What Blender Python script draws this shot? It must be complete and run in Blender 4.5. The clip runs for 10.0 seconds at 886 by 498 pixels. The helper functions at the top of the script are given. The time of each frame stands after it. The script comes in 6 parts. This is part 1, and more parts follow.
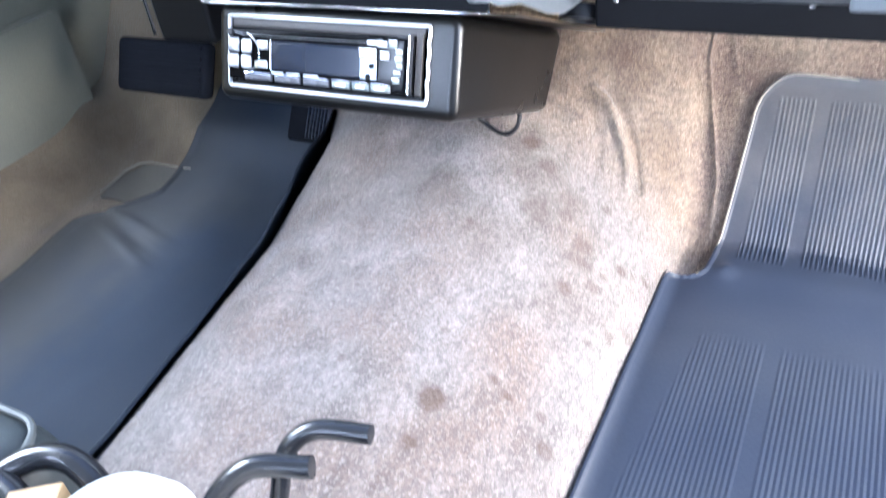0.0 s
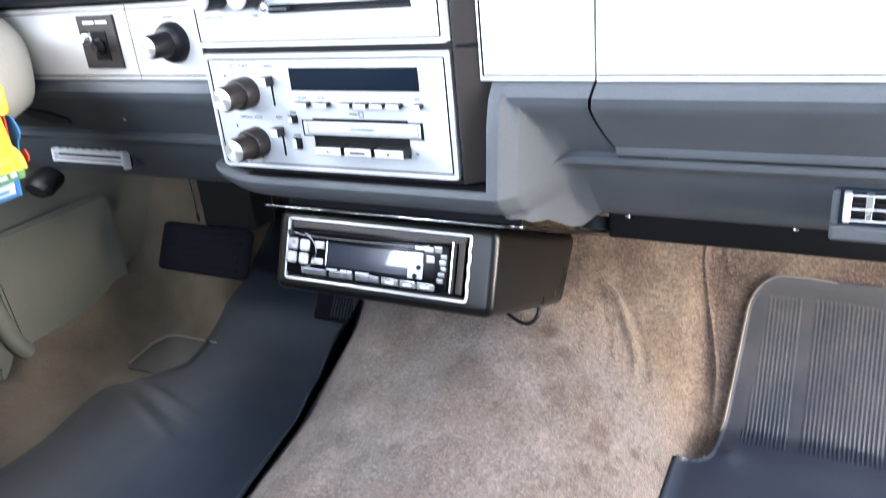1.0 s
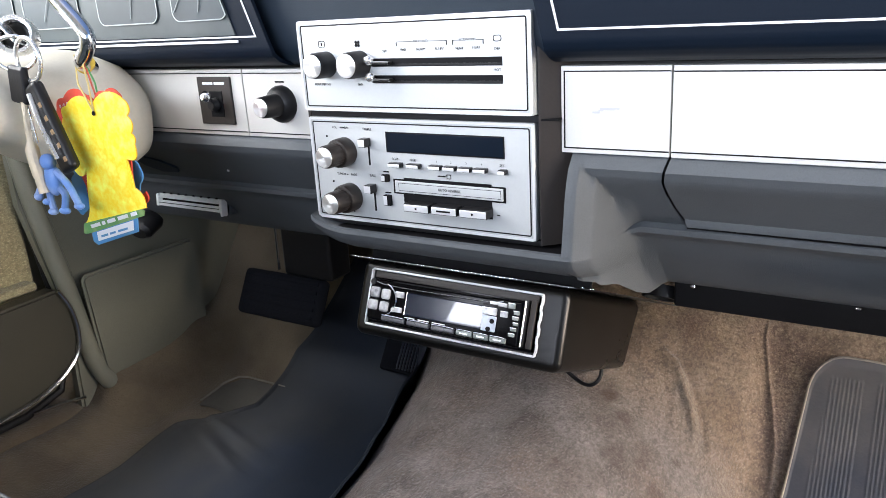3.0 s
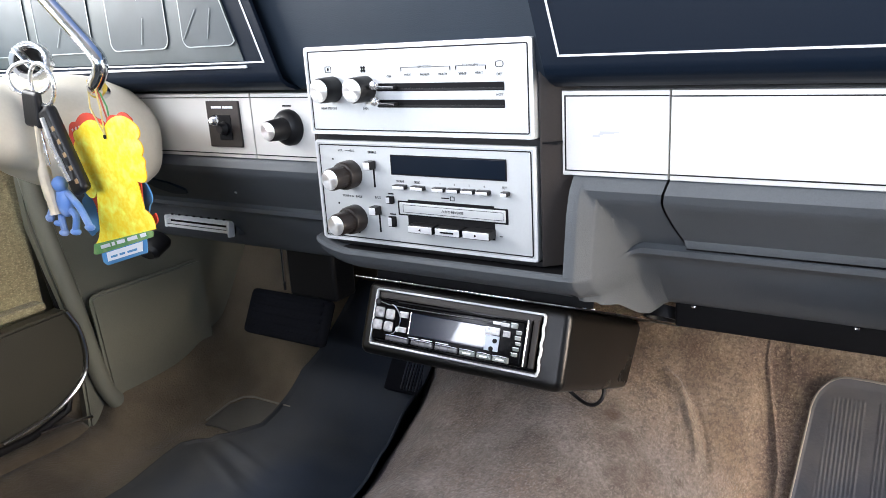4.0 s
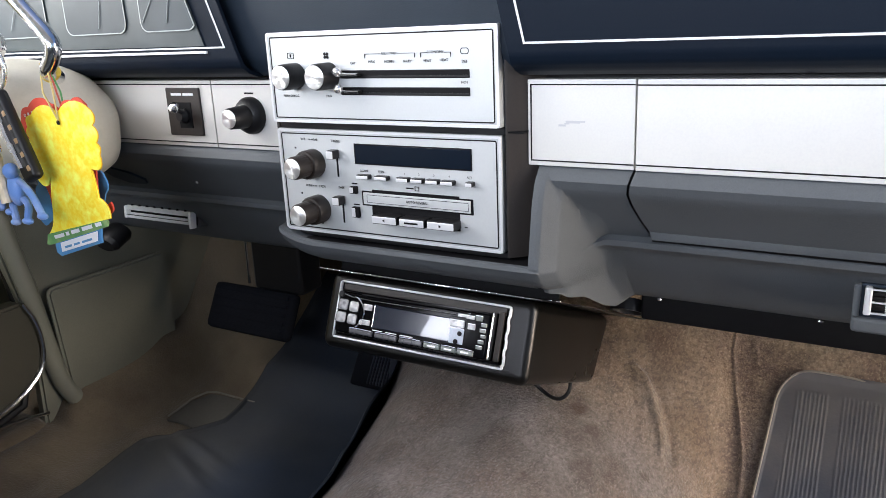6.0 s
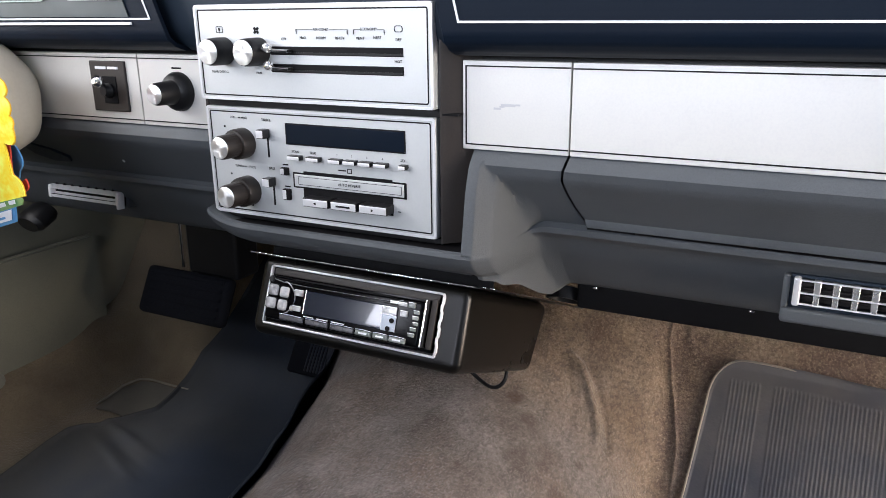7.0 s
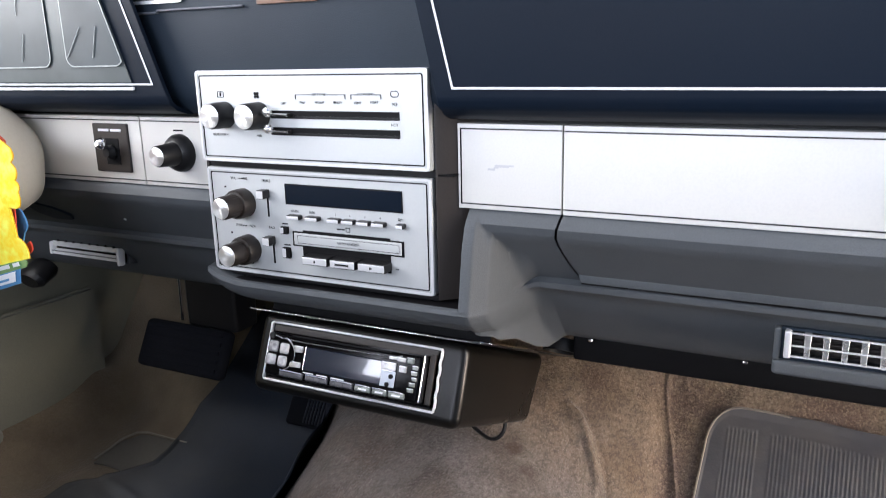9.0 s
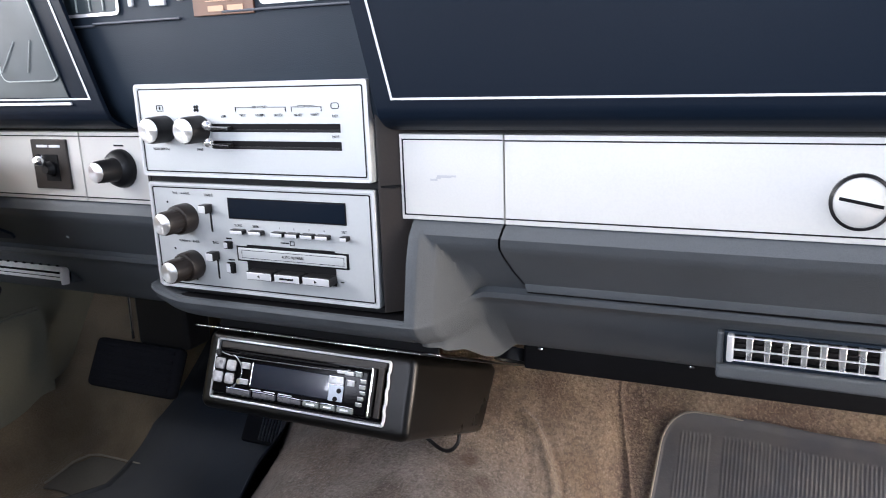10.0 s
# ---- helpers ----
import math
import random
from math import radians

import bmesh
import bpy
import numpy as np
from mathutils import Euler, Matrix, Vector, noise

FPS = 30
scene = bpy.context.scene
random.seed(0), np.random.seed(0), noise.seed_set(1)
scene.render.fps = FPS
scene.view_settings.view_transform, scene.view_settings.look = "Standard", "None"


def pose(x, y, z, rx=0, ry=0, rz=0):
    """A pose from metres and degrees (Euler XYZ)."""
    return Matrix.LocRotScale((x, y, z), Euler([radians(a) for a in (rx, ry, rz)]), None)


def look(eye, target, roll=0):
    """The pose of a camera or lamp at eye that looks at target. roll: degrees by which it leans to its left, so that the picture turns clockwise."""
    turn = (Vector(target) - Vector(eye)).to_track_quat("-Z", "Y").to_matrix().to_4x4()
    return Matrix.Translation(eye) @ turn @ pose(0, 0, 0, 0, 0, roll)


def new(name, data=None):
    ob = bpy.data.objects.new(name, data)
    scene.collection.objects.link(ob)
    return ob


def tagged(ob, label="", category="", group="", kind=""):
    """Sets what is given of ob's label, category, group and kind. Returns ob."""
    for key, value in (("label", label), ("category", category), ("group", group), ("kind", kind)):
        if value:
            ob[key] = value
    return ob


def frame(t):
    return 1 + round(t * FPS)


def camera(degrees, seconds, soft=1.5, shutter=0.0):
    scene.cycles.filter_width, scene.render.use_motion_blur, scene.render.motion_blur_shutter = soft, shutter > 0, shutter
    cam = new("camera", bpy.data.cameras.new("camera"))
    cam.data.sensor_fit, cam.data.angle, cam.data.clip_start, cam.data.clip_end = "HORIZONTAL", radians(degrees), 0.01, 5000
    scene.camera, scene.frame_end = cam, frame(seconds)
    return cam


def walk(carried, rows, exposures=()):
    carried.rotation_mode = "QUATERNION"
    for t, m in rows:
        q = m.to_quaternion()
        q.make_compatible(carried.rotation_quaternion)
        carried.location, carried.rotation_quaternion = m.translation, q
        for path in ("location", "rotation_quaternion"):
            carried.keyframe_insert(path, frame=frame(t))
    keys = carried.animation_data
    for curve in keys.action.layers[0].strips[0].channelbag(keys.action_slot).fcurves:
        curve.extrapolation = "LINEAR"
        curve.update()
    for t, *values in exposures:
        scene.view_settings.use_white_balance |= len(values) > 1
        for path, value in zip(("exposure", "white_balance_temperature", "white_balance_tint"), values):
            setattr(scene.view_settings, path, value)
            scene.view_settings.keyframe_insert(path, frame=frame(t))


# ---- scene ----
cam = camera(60.0, 10.0, soft=0.8, shutter=0.3)
PATH = [
    (0, (0.371, -0.463, 0.587), (-0.49, 0.928, -0.563), -8.5),
    (0.5, (0.357, -0.504, 0.628), (-0.494, 1.057, -0.287), -7.1),
    (0.8, (0.352, -0.523, 0.638), (-0.527, 1.029, -0.267), -5.6),
    (1, (0.361, -0.526, 0.643), (-0.522, 1.09, -0.139), -5.7),
    (1.2, (0.365, -0.533, 0.656), (-0.57, 1.077, -0.075), -6.6),
    (1.5, (0.365, -0.544, 0.655), (-0.581, 1.069, -0.056), -6.0),
    (2, (0.365, -0.565, 0.654), (-0.63, 1.04, -0.003), -4.5),
    (3.5, (0.37, -0.582, 0.65), (-0.657, 1.032, 0.066), -3.2),
    (4, (0.374, -0.587, 0.654), (-0.666, 1.03, 0.102), -3.4),
    (4.5, (0.376, -0.587, 0.655), (-0.664, 1.033, 0.114), -3.8),
    (5, (0.376, -0.585, 0.652), (-0.644, 1.043, 0.096), -3.2),
    (5.2, (0.376, -0.58, 0.649), (-0.611, 1.063, 0.077), -3.2),
    (6.3, (0.373, -0.575, 0.641), (-0.6, 1.079, 0.077), -2.0),
    (6.5, (0.369, -0.576, 0.636), (-0.578, 1.089, 0.058), -0.9),
    (7, (0.383, -0.553, 0.638), (-0.486, 1.147, 0.041), -0.7),
    (7.5, (0.382, -0.553, 0.636), (-0.492, 1.14, 0.029), -1.2),
    (8, (0.383, -0.55, 0.635), (-0.481, 1.146, 0.02), -1.8),
    (8.5, (0.383, -0.549, 0.639), (-0.472, 1.157, 0.041), -1.6),
    (9, (0.386, -0.561, 0.656), (-0.484, 1.17, 0.157), -1.4),
    (9.5, (0.394, -0.561, 0.663), (-0.45, 1.197, 0.219), -1.8),
    (10, (0.402, -0.549, 0.655), (-0.396, 1.223, 0.18), -2.0),
]
walk(cam, [(t, look(eye, target, roll)) for t, eye, target, roll in PATH],
     [(0.0, 1.80, 5050, 12), (0.5, 1.84, 5350, 13), (0.75, 1.4, 5400, 14), (1.0, 0.95, 5550, 13), (1.5, 0.32, 5950, 13), (2.2, 0.16, 6000, 14),
      (4.0, 0.2, 6000, 14), (5.0, -0.02, 6000, 14), (6.5, -0.16, 6100, 15), (7.5, -0.26, 6100, 16), (8.5, -0.26, 6050, 16), (9.0, -0.05, 6000, 16), (10.0, -0.08, 5900, 16)])

# ---- light ----
W = bpy.data.worlds.new("sky")
scene.world = W
W.use_nodes = True
_n = W.node_tree.nodes
_sky = _n.new("ShaderNodeTexSky")
_sky.sky_type, _sky.sun_disc = "NISHITA", False
_sky.sun_elevation, _sky.sun_rotation = radians(58), radians(-135)
W.node_tree.links.new(_sky.outputs[0], _n["Background"].inputs[0])
_n["Background"].inputs[1].default_value = 0.15


def lamp(name, kind, m, power, color, **sizes):
    d = bpy.data.lights.new(name, kind)
    d.energy, d.color = power, color
    for k, v in sizes.items():
        if k == "size":
            d.size = v
        elif k == "size_y":
            d.shape, d.size_y = "RECTANGLE", v
        elif k == "angle":
            d.angle = v
        elif k == "spread":
            d.spread = v
    ob = new(name, d)
    ob.matrix_world = m
    return ob


# unseen area lamps standing in for daylight through the open passenger door, the driver side windows and the rear
# window
# Added warm fill lamp, in place of light bounced off the ground.
lamp("bounce_fill_passenger_door", "AREA", look((1.02, 0.09, 0.44), (0.0, 0.32, 0.29)), 8.5, (1.0, 0.83, 0.62), size=0.40, size_y=0.40, spread=radians(110))
lamp("daylight_passenger_door_high", "AREA", look((1.02, -0.16, 0.80), (0.05, 0.12, 0.28)), 7.0, (1.0, 0.95, 0.88), size=0.50, size_y=0.44)
lamp("sky_driver_window", "AREA", look((-0.86, -0.41, 0.93), (0.0, -0.30, 0.64)), 18.5, (1.0, 0.97, 0.88), size=0.56, size_y=0.44)
lamp("sky_rear_side_window", "AREA", look((-0.86, -1.62, 0.93), (0.0, -0.9, 0.75)), 24.0, (0.95, 0.97, 1.0), size=0.40, size_y=0.42)
lamp("sky_rear_window", "AREA", look((0.1, -2.0, 1.0), (0.1, 0.0, 0.5)), 34.0, (0.92, 0.955, 1.0), size=1.3, size_y=0.4)
lamp("sun", "SUN", look((-1.7, -1.7, 4.05), (0, 0, 0.2)), 1.1, (1.0, 0.92, 0.78), angle=radians(10))


# ---- materials ----
def mat(name, color, rough=0.5, metal=0.0, grain=0.0, scale=200.0, bump=0.0, mottle=0.0, mscale=8.0, coat=0.0, second=None, spec=0.5):
    m = bpy.data.materials.new(name)
    m.use_nodes = True
    nt = m.node_tree
    b = nt.nodes["Principled BSDF"]
    b.inputs["Base Color"].default_value = (*color, 1)
    b.inputs["Roughness"].default_value = rough
    b.inputs["Metallic"].default_value = metal
    b.inputs["Specular IOR Level"].default_value = spec
    b.inputs["Coat Weight"].default_value = coat
    b.inputs["Coat Roughness"].default_value = 0.15
    tc = nt.nodes.new("ShaderNodeTexCoord")

    def noise_tex(s, detail=4.0):
        t = nt.nodes.new("ShaderNodeTexNoise")
        t.inputs["Scale"].default_value, t.inputs["Detail"].default_value = s, detail
        nt.links.new(tc.outputs["Object"], t.inputs["Vector"])
        return t
    fine, wide = noise_tex(scale), noise_tex(mscale, 6.0)
    if grain or mottle:
        dark = second or tuple(c * 0.55 for c in color)
        mix = nt.nodes.new("ShaderNodeMix")
        mix.data_type = "RGBA"
        mix.inputs["A"].default_value, mix.inputs["B"].default_value = (*color, 1), (*dark, 1)
        ramp = nt.nodes.new("ShaderNodeMapRange")
        ramp.inputs["From Min"].default_value, ramp.inputs["From Max"].default_value = 0.45, 0.72
        ramp.inputs["To Max"].default_value = mottle
        nt.links.new(wide.outputs["Fac"], ramp.inputs["Value"])
        ramp2 = nt.nodes.new("ShaderNodeMapRange")
        ramp2.inputs["From Min"].default_value, ramp2.inputs["From Max"].default_value = 0.4, 0.7
        ramp2.inputs["To Max"].default_value = grain
        nt.links.new(fine.outputs["Fac"], ramp2.inputs["Value"])
        add = nt.nodes.new("ShaderNodeMath")
        add.operation, add.use_clamp = "ADD", True
        nt.links.new(ramp.outputs[0], add.inputs[0])
        nt.links.new(ramp2.outputs[0], add.inputs[1])
        nt.links.new(add.outputs[0], mix.inputs["Factor"])
        nt.links.new(mix.outputs["Result"], b.inputs["Base Color"])
        rr = nt.nodes.new("ShaderNodeMapRange")
        rr.inputs["To Min"].default_value, rr.inputs["To Max"].default_value = max(0.02, rough - 0.08), min(1, rough + 0.12)
        nt.links.new(wide.outputs["Fac"], rr.inputs["Value"])
        nt.links.new(rr.outputs[0], b.inputs["Roughness"])
    if bump:
        bp = nt.nodes.new("ShaderNodeBump")
        bp.inputs["Strength"].default_value, bp.inputs["Distance"].default_value = bump, 0.001
        nt.links.new(fine.outputs["Fac"], bp.inputs["Height"])
        nt.links.new(bp.outputs[0], b.inputs["Normal"])
    return m


def carpet(name, pale, mid, dark, ruddy, lit_tan=None):
    """Cut-pile carpet: matted patches, ruddy wear and a fibrous pile."""
    m = bpy.data.materials.new(name)
    m.use_nodes = True
    nt = m.node_tree
    bs = nt.nodes["Principled BSDF"]
    bs.inputs["Roughness"].default_value = 0.95
    bs.inputs["Specular IOR Level"].default_value = 0.15
    bs.inputs["Sheen Weight"].default_value = 0.25
    tc = nt.nodes.new("ShaderNodeTexCoord")

    def fac(scale, lo, hi, detail=5.0, stretch=(1, 1, 1)):
        mp = nt.nodes.new("ShaderNodeMapping")
        mp.inputs["Scale"].default_value = stretch
        nt.links.new(tc.outputs["Object"], mp.inputs["Vector"])
        t = nt.nodes.new("ShaderNodeTexNoise")
        t.inputs["Scale"].default_value, t.inputs["Detail"].default_value = scale, detail
        nt.links.new(mp.outputs[0], t.inputs["Vector"])
        r = nt.nodes.new("ShaderNodeMapRange")
        r.inputs["From Min"].default_value, r.inputs["From Max"].default_value = lo, hi
        nt.links.new(t.outputs["Fac"], r.inputs["Value"])
        return r.outputs[0], t.outputs["Fac"]

    def mix(a, b, f):
        x = nt.nodes.new("ShaderNodeMix")
        x.data_type = "RGBA"
        for k, v in (("A", a), ("B", b)):
            if isinstance(v, tuple):
                x.inputs[k].default_value = (*v, 1)
            else:
                nt.links.new(v, x.inputs[k])
        nt.links.new(f, x.inputs["Factor"])
        return x.outputs["Result"]
    c = mix(pale, mid, fac(11, 0.38, 0.66)[0])
    c = mix(c, ruddy, fac(10, 0.42, 0.62, 7.0)[0])
    c = mix(c, dark, fac(46, 0.52, 0.88, 7.0, (1, 0.5, 1))[0])
    c = mix(c, tuple(1.35 * v for v in pale), fac(28, 0.52, 0.80, 7.0, (1, 0.6, 1))[0])
    clump = fac(230, 0.42, 0.62, 4.0, (1, 0.6, 1))[0]
    tuft = nt.nodes.new("ShaderNodeMath")
    tuft.operation = "MULTIPLY"
    tuft.inputs[1].default_value = 0.55
    nt.links.new(clump, tuft.inputs[0])
    c = mix(c, tuple(0.62 * v for v in mid), tuft.outputs[0])
    pile, raw = fac(560, 0.44, 0.62, 3.0, (1, 0.6, 1))
    half = nt.nodes.new("ShaderNodeMath")
    half.operation = "MULTIPLY"
    half.inputs[1].default_value = 0.22
    nt.links.new(pile, half.inputs[0])
    c = mix(c, dark, half.outputs[0])
    fleck = fac(430, 0.52, 0.68, 3.0, (1, 0.6, 1))[0]
    thin = nt.nodes.new("ShaderNodeMath")
    thin.operation = "MULTIPLY"
    thin.inputs[1].default_value = 0.48
    nt.links.new(fleck, thin.inputs[0])
    c = mix(c, tuple(1.5 * v for v in pale), thin.outputs[0])
    if lit_tan:
        # warm light put into the colour: toe boards turn golden tan, driver side olive
        sep = nt.nodes.new("ShaderNodeSeparateXYZ")
        nt.links.new(tc.outputs["Object"], sep.inputs[0])
        edge = fac(14, 0.0, 1.0)[1]
        parts_ = []
        for axis, lo, hi, most in (("Y", 0.12, 0.29, 0.85), ("X", -0.20, -0.32, 0.85)):
            wob = nt.nodes.new("ShaderNodeMath")
            wob.operation = "MULTIPLY_ADD"
            wob.inputs[1].default_value = 0.16
            nt.links.new(edge, wob.inputs[0])
            nt.links.new(sep.outputs[axis], wob.inputs[2])
            r = nt.nodes.new("ShaderNodeMapRange")
            r.inputs["From Min"].default_value, r.inputs["From Max"].default_value = lo + 0.08, hi + 0.08
            r.inputs["To Max"].default_value = most
            nt.links.new(wob.outputs[0], r.inputs["Value"])
            parts_.append(r.outputs[0])
        # under-dash shade painted in: the driver's toe board loses the golden tone
        toe_shade = nt.nodes.new("ShaderNodeMapRange")
        toe_shade.inputs["From Min"].default_value, toe_shade.inputs["From Max"].default_value = -0.22, 0.0
        toe_shade.inputs["To Min"].default_value = 0.12
        nt.links.new(sep.outputs["X"], toe_shade.inputs["Value"])
        toe = nt.nodes.new("ShaderNodeMath")
        toe.operation = "MULTIPLY"
        nt.links.new(parts_[0], toe.inputs[0])
        nt.links.new(toe_shade.outputs[0], toe.inputs[1])
        worn = mix(mix(lit_tan, dark, fac(48, 0.5, 0.9, 6.0, (1, 0.5, 1))[0]), (0.175, 0.118, 0.088), fac(13, 0.42, 0.66, 6.0, (1, 0.6, 1))[0])
        worn = mix(worn, (0.088, 0.058, 0.042), tuft.outputs[0])
        worn = mix(worn, tuple(0.55 * v for v in ruddy), half.outputs[0])
        c = mix(c, mix(worn, tuple(1.3 * v for v in lit_tan), thin.outputs[0]), toe.outputs[0])
        # Olive tone brightens the driver's carpet in place of yellowish light.
        olive = mix((0.225, 0.175, 0.108), (0.115, 0.088, 0.056), fac(8, 0.4, 0.66)[0])
        c = mix(c, mix(olive, (0.1, 0.08, 0.05), half.outputs[0]), parts_[1])
    nt.links.new(c, bs.inputs["Base Color"])
    add = nt.nodes.new("ShaderNodeMath")
    nt.links.new(raw, add.inputs[0])
    soft_ = nt.nodes.new("ShaderNodeMath")
    soft_.operation = "MULTIPLY"
    soft_.inputs[1].default_value = 0.9
    nt.links.new(fac(290, 0, 1, 3.0)[1], soft_.inputs[0])
    nt.links.new(soft_.outputs[0], add.inputs[1])
    bp = nt.nodes.new("ShaderNodeBump")
    bp.inputs["Strength"].default_value, bp.inputs["Distance"].default_value = 0.9, 0.0016
    nt.links.new(add.outputs[0], bp.inputs["Height"])
    nt.links.new(bp.outputs[0], bs.inputs["Normal"])
    return m


CARPET = carpet("tan_carpet", (0.222, 0.196, 0.182), (0.172, 0.150, 0.137), (0.056, 0.044, 0.038), (0.182, 0.140, 0.118), (0.345, 0.262, 0.178))
RUBBER = mat("grey_rubber", (0.023, 0.030, 0.050), 0.42, spec=0.4, grain=0.2, scale=300, bump=0.15, mottle=0.5, mscale=6, second=(0.036, 0.042, 0.056))
RUBBER_DARK = mat("dark_rubber", (0.022, 0.031, 0.050), 0.62, spec=0.25, grain=0.25, scale=300, bump=0.15, mottle=0.8, mscale=5, second=(0.038, 0.041, 0.045))
VINYL = mat("charcoal_vinyl", (0.086, 0.095, 0.104), 0.56, spec=0.3, grain=0.25, scale=900, bump=0.35, mottle=0.25, mscale=12)
VINYL_DARK = mat("black_vinyl", (0.016, 0.025, 0.038), 0.5, spec=0.2, grain=0.2, scale=900, bump=0.2, mottle=0.3, mscale=9)
GLOSS = mat("black_gloss", (0.0042, 0.0088, 0.0175), 0.42, spec=0.08, grain=0.2, scale=900, bump=0.05, mottle=0.3, mscale=5, second=(0.012, 0.014, 0.02))
SILVER = mat("brushed_silver", (0.70, 0.69, 0.655), 0.42, metal=0.35, grain=0.12, scale=600, mottle=0.15, mscale=14, second=(0.5, 0.5, 0.52))
FACEPLATE = mat("brushed_faceplate", (0.56, 0.58, 0.585), 0.42, metal=0.35, grain=0.12, scale=600, mottle=0.15, mscale=14, second=(0.44, 0.45, 0.46))
WHITE_LINE = mat("white_pinstripe", (0.75, 0.77, 0.8), 0.4)
NICKEL = mat("bright_nickel", (0.86, 0.86, 0.85), 0.25, metal=0.85, mottle=0.3, mscale=60, second=(0.55, 0.55, 0.55))
CHROME = mat("chrome", (0.82, 0.83, 0.85), 0.12, metal=1.0, mottle=0.2, mscale=30, second=(0.6, 0.6, 0.62))
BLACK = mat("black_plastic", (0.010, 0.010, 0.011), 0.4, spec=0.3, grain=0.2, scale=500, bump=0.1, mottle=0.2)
BROWN_BLACK = mat("brown_black_plastic", (0.021, 0.0155, 0.0125), 0.5, grain=0.3, scale=500, bump=0.15, mottle=0.3)
SATIN = mat("satin_black_metal", (0.004, 0.0038, 0.0035), 0.28, spec=0.3, grain=0.15, scale=700, bump=0.1, mottle=0.2)
BEIGE = mat("beige_plastic", (0.60, 0.57, 0.48), 0.5, grain=0.1, scale=300, bump=0.1, mottle=0.2, mscale=10, second=(0.36, 0.32, 0.25))
PANEL = mat("olive_grey_panel", (0.225, 0.222, 0.175), 0.42, grain=0.25, scale=700, bump=0.3, mottle=0.3, mscale=6)
DOORC = carpet("door_carpet", (0.5, 0.45, 0.27), (0.4, 0.35, 0.2), (0.2, 0.17, 0.1), (0.42, 0.35, 0.2))


def stain(material, spots):
    """Darkens a carpet at spots (x, y, radius, strength), with ragged edges."""
    nt = material.node_tree
    bs = nt.nodes["Principled BSDF"]
    src = bs.inputs["Base Color"].links[0].from_socket
    tc = nt.nodes.new("ShaderNodeTexCoord")
    wob = nt.nodes.new("ShaderNodeTexNoise")
    wob.inputs["Scale"].default_value, wob.inputs["Detail"].default_value = 38, 5
    nt.links.new(tc.outputs["Object"], wob.inputs["Vector"])
    total = None
    for x, y, r, k in spots:
        c = nt.nodes.new("ShaderNodeVectorMath")
        c.operation = "MULTIPLY"
        c.inputs[1].default_value = (1, 1, 0)
        nt.links.new(tc.outputs["Object"], c.inputs[0])
        d = nt.nodes.new("ShaderNodeVectorMath")
        d.operation = "DISTANCE"
        d.inputs[1].default_value = (x, y, 0)
        nt.links.new(c.outputs[0], d.inputs[0])
        w = nt.nodes.new("ShaderNodeMath")
        w.operation = "MULTIPLY_ADD"
        w.inputs[1].default_value, w.inputs[2].default_value = 2.6 * r, -1.3 * r
        nt.links.new(wob.outputs["Fac"], w.inputs[0])
        a = nt.nodes.new("ShaderNodeMath")
        a.operation = "ADD"
        nt.links.new(d.outputs["Value"], a.inputs[0])
        nt.links.new(w.outputs[0], a.inputs[1])
        g = nt.nodes.new("ShaderNodeMapRange")
        g.interpolation_type = "SMOOTHSTEP"
        g.inputs["From Min"].default_value, g.inputs["From Max"].default_value = r * 1.3, r * 0.3
        g.inputs["To Max"].default_value = k
        nt.links.new(a.outputs[0], g.inputs["Value"])
        if total is None:
            total = g.outputs[0]
        else:
            m = nt.nodes.new("ShaderNodeMath")
            m.operation = "MAXIMUM"
            nt.links.new(total, m.inputs[0])
            nt.links.new(g.outputs[0], m.inputs[1])
            total = m.outputs[0]
    mix = nt.nodes.new("ShaderNodeMix")
    mix.data_type = "RGBA"
    mix.inputs["B"].default_value = (0.075, 0.05, 0.036, 1)
    nt.links.new(total, mix.inputs["Factor"])
    nt.links.new(src, mix.inputs["A"])
    nt.links.new(mix.outputs["Result"], bs.inputs["Base Color"])


SPOTS = ((0.145, -0.145, 0.011, 0.8), (0.174, -0.1, 0.005, 0.7), (0.187, -0.106, 0.004, 0.6), (0.149, -0.183, 0.006, 0.6), (0.222, -0.125, 0.006, 0.5), (0.211, -0.103, 0.004, 0.5), (0.188, 0.055, 0.012, 0.55), (0.186, 0.075, 0.01, 0.5),
         (0.235, 0.101, 0.006, 0.75), (0.219, 0.081, 0.006, 0.7), (0.228, 0.088, 0.004, 0.6), (0.205, 0.04, 0.008, 0.6), (0.19, 0.131, 0.006, 0.5), (0.162, 0.093, 0.008, 0.4), (0.112, 0.151, 0.012, 0.7), (0.13, 0.135, 0.01, 0.5),
         (0.096, 0.032, 0.004, 0.5), (0.128, -0.086, 0.004, 0.5), (0.074, -0.147, 0.004, 0.5), (0.187, 0.02, 0.007, 0.5), (0.228, 0.009, 0.006, 0.5), (0.217, -0.012, 0.006, 0.5), (0.208, 0.06, 0.005, 0.5), (0.24, 0.03, 0.008, 0.4))
# wider brown patches where shoes rub the tunnel
PATCHES = ((0.106, 0.140, 0.026, 0.45), (0.141, 0.079, 0.022, 0.4), (0.160, 0.114, 0.020, 0.4), (0.125, 0.111, 0.024, 0.4), (0.215, 0.235, 0.030, 0.3), (0.120, 0.030, 0.030, 0.25), (0.050, 0.060, 0.035, 0.25), (0.000, 0.020, 0.030, 0.2), (0.195, 0.010, 0.030, 0.25), (0.170, 0.260, 0.035, 0.3))
stain(CARPET, SPOTS)
stain(CARPET, PATCHES)


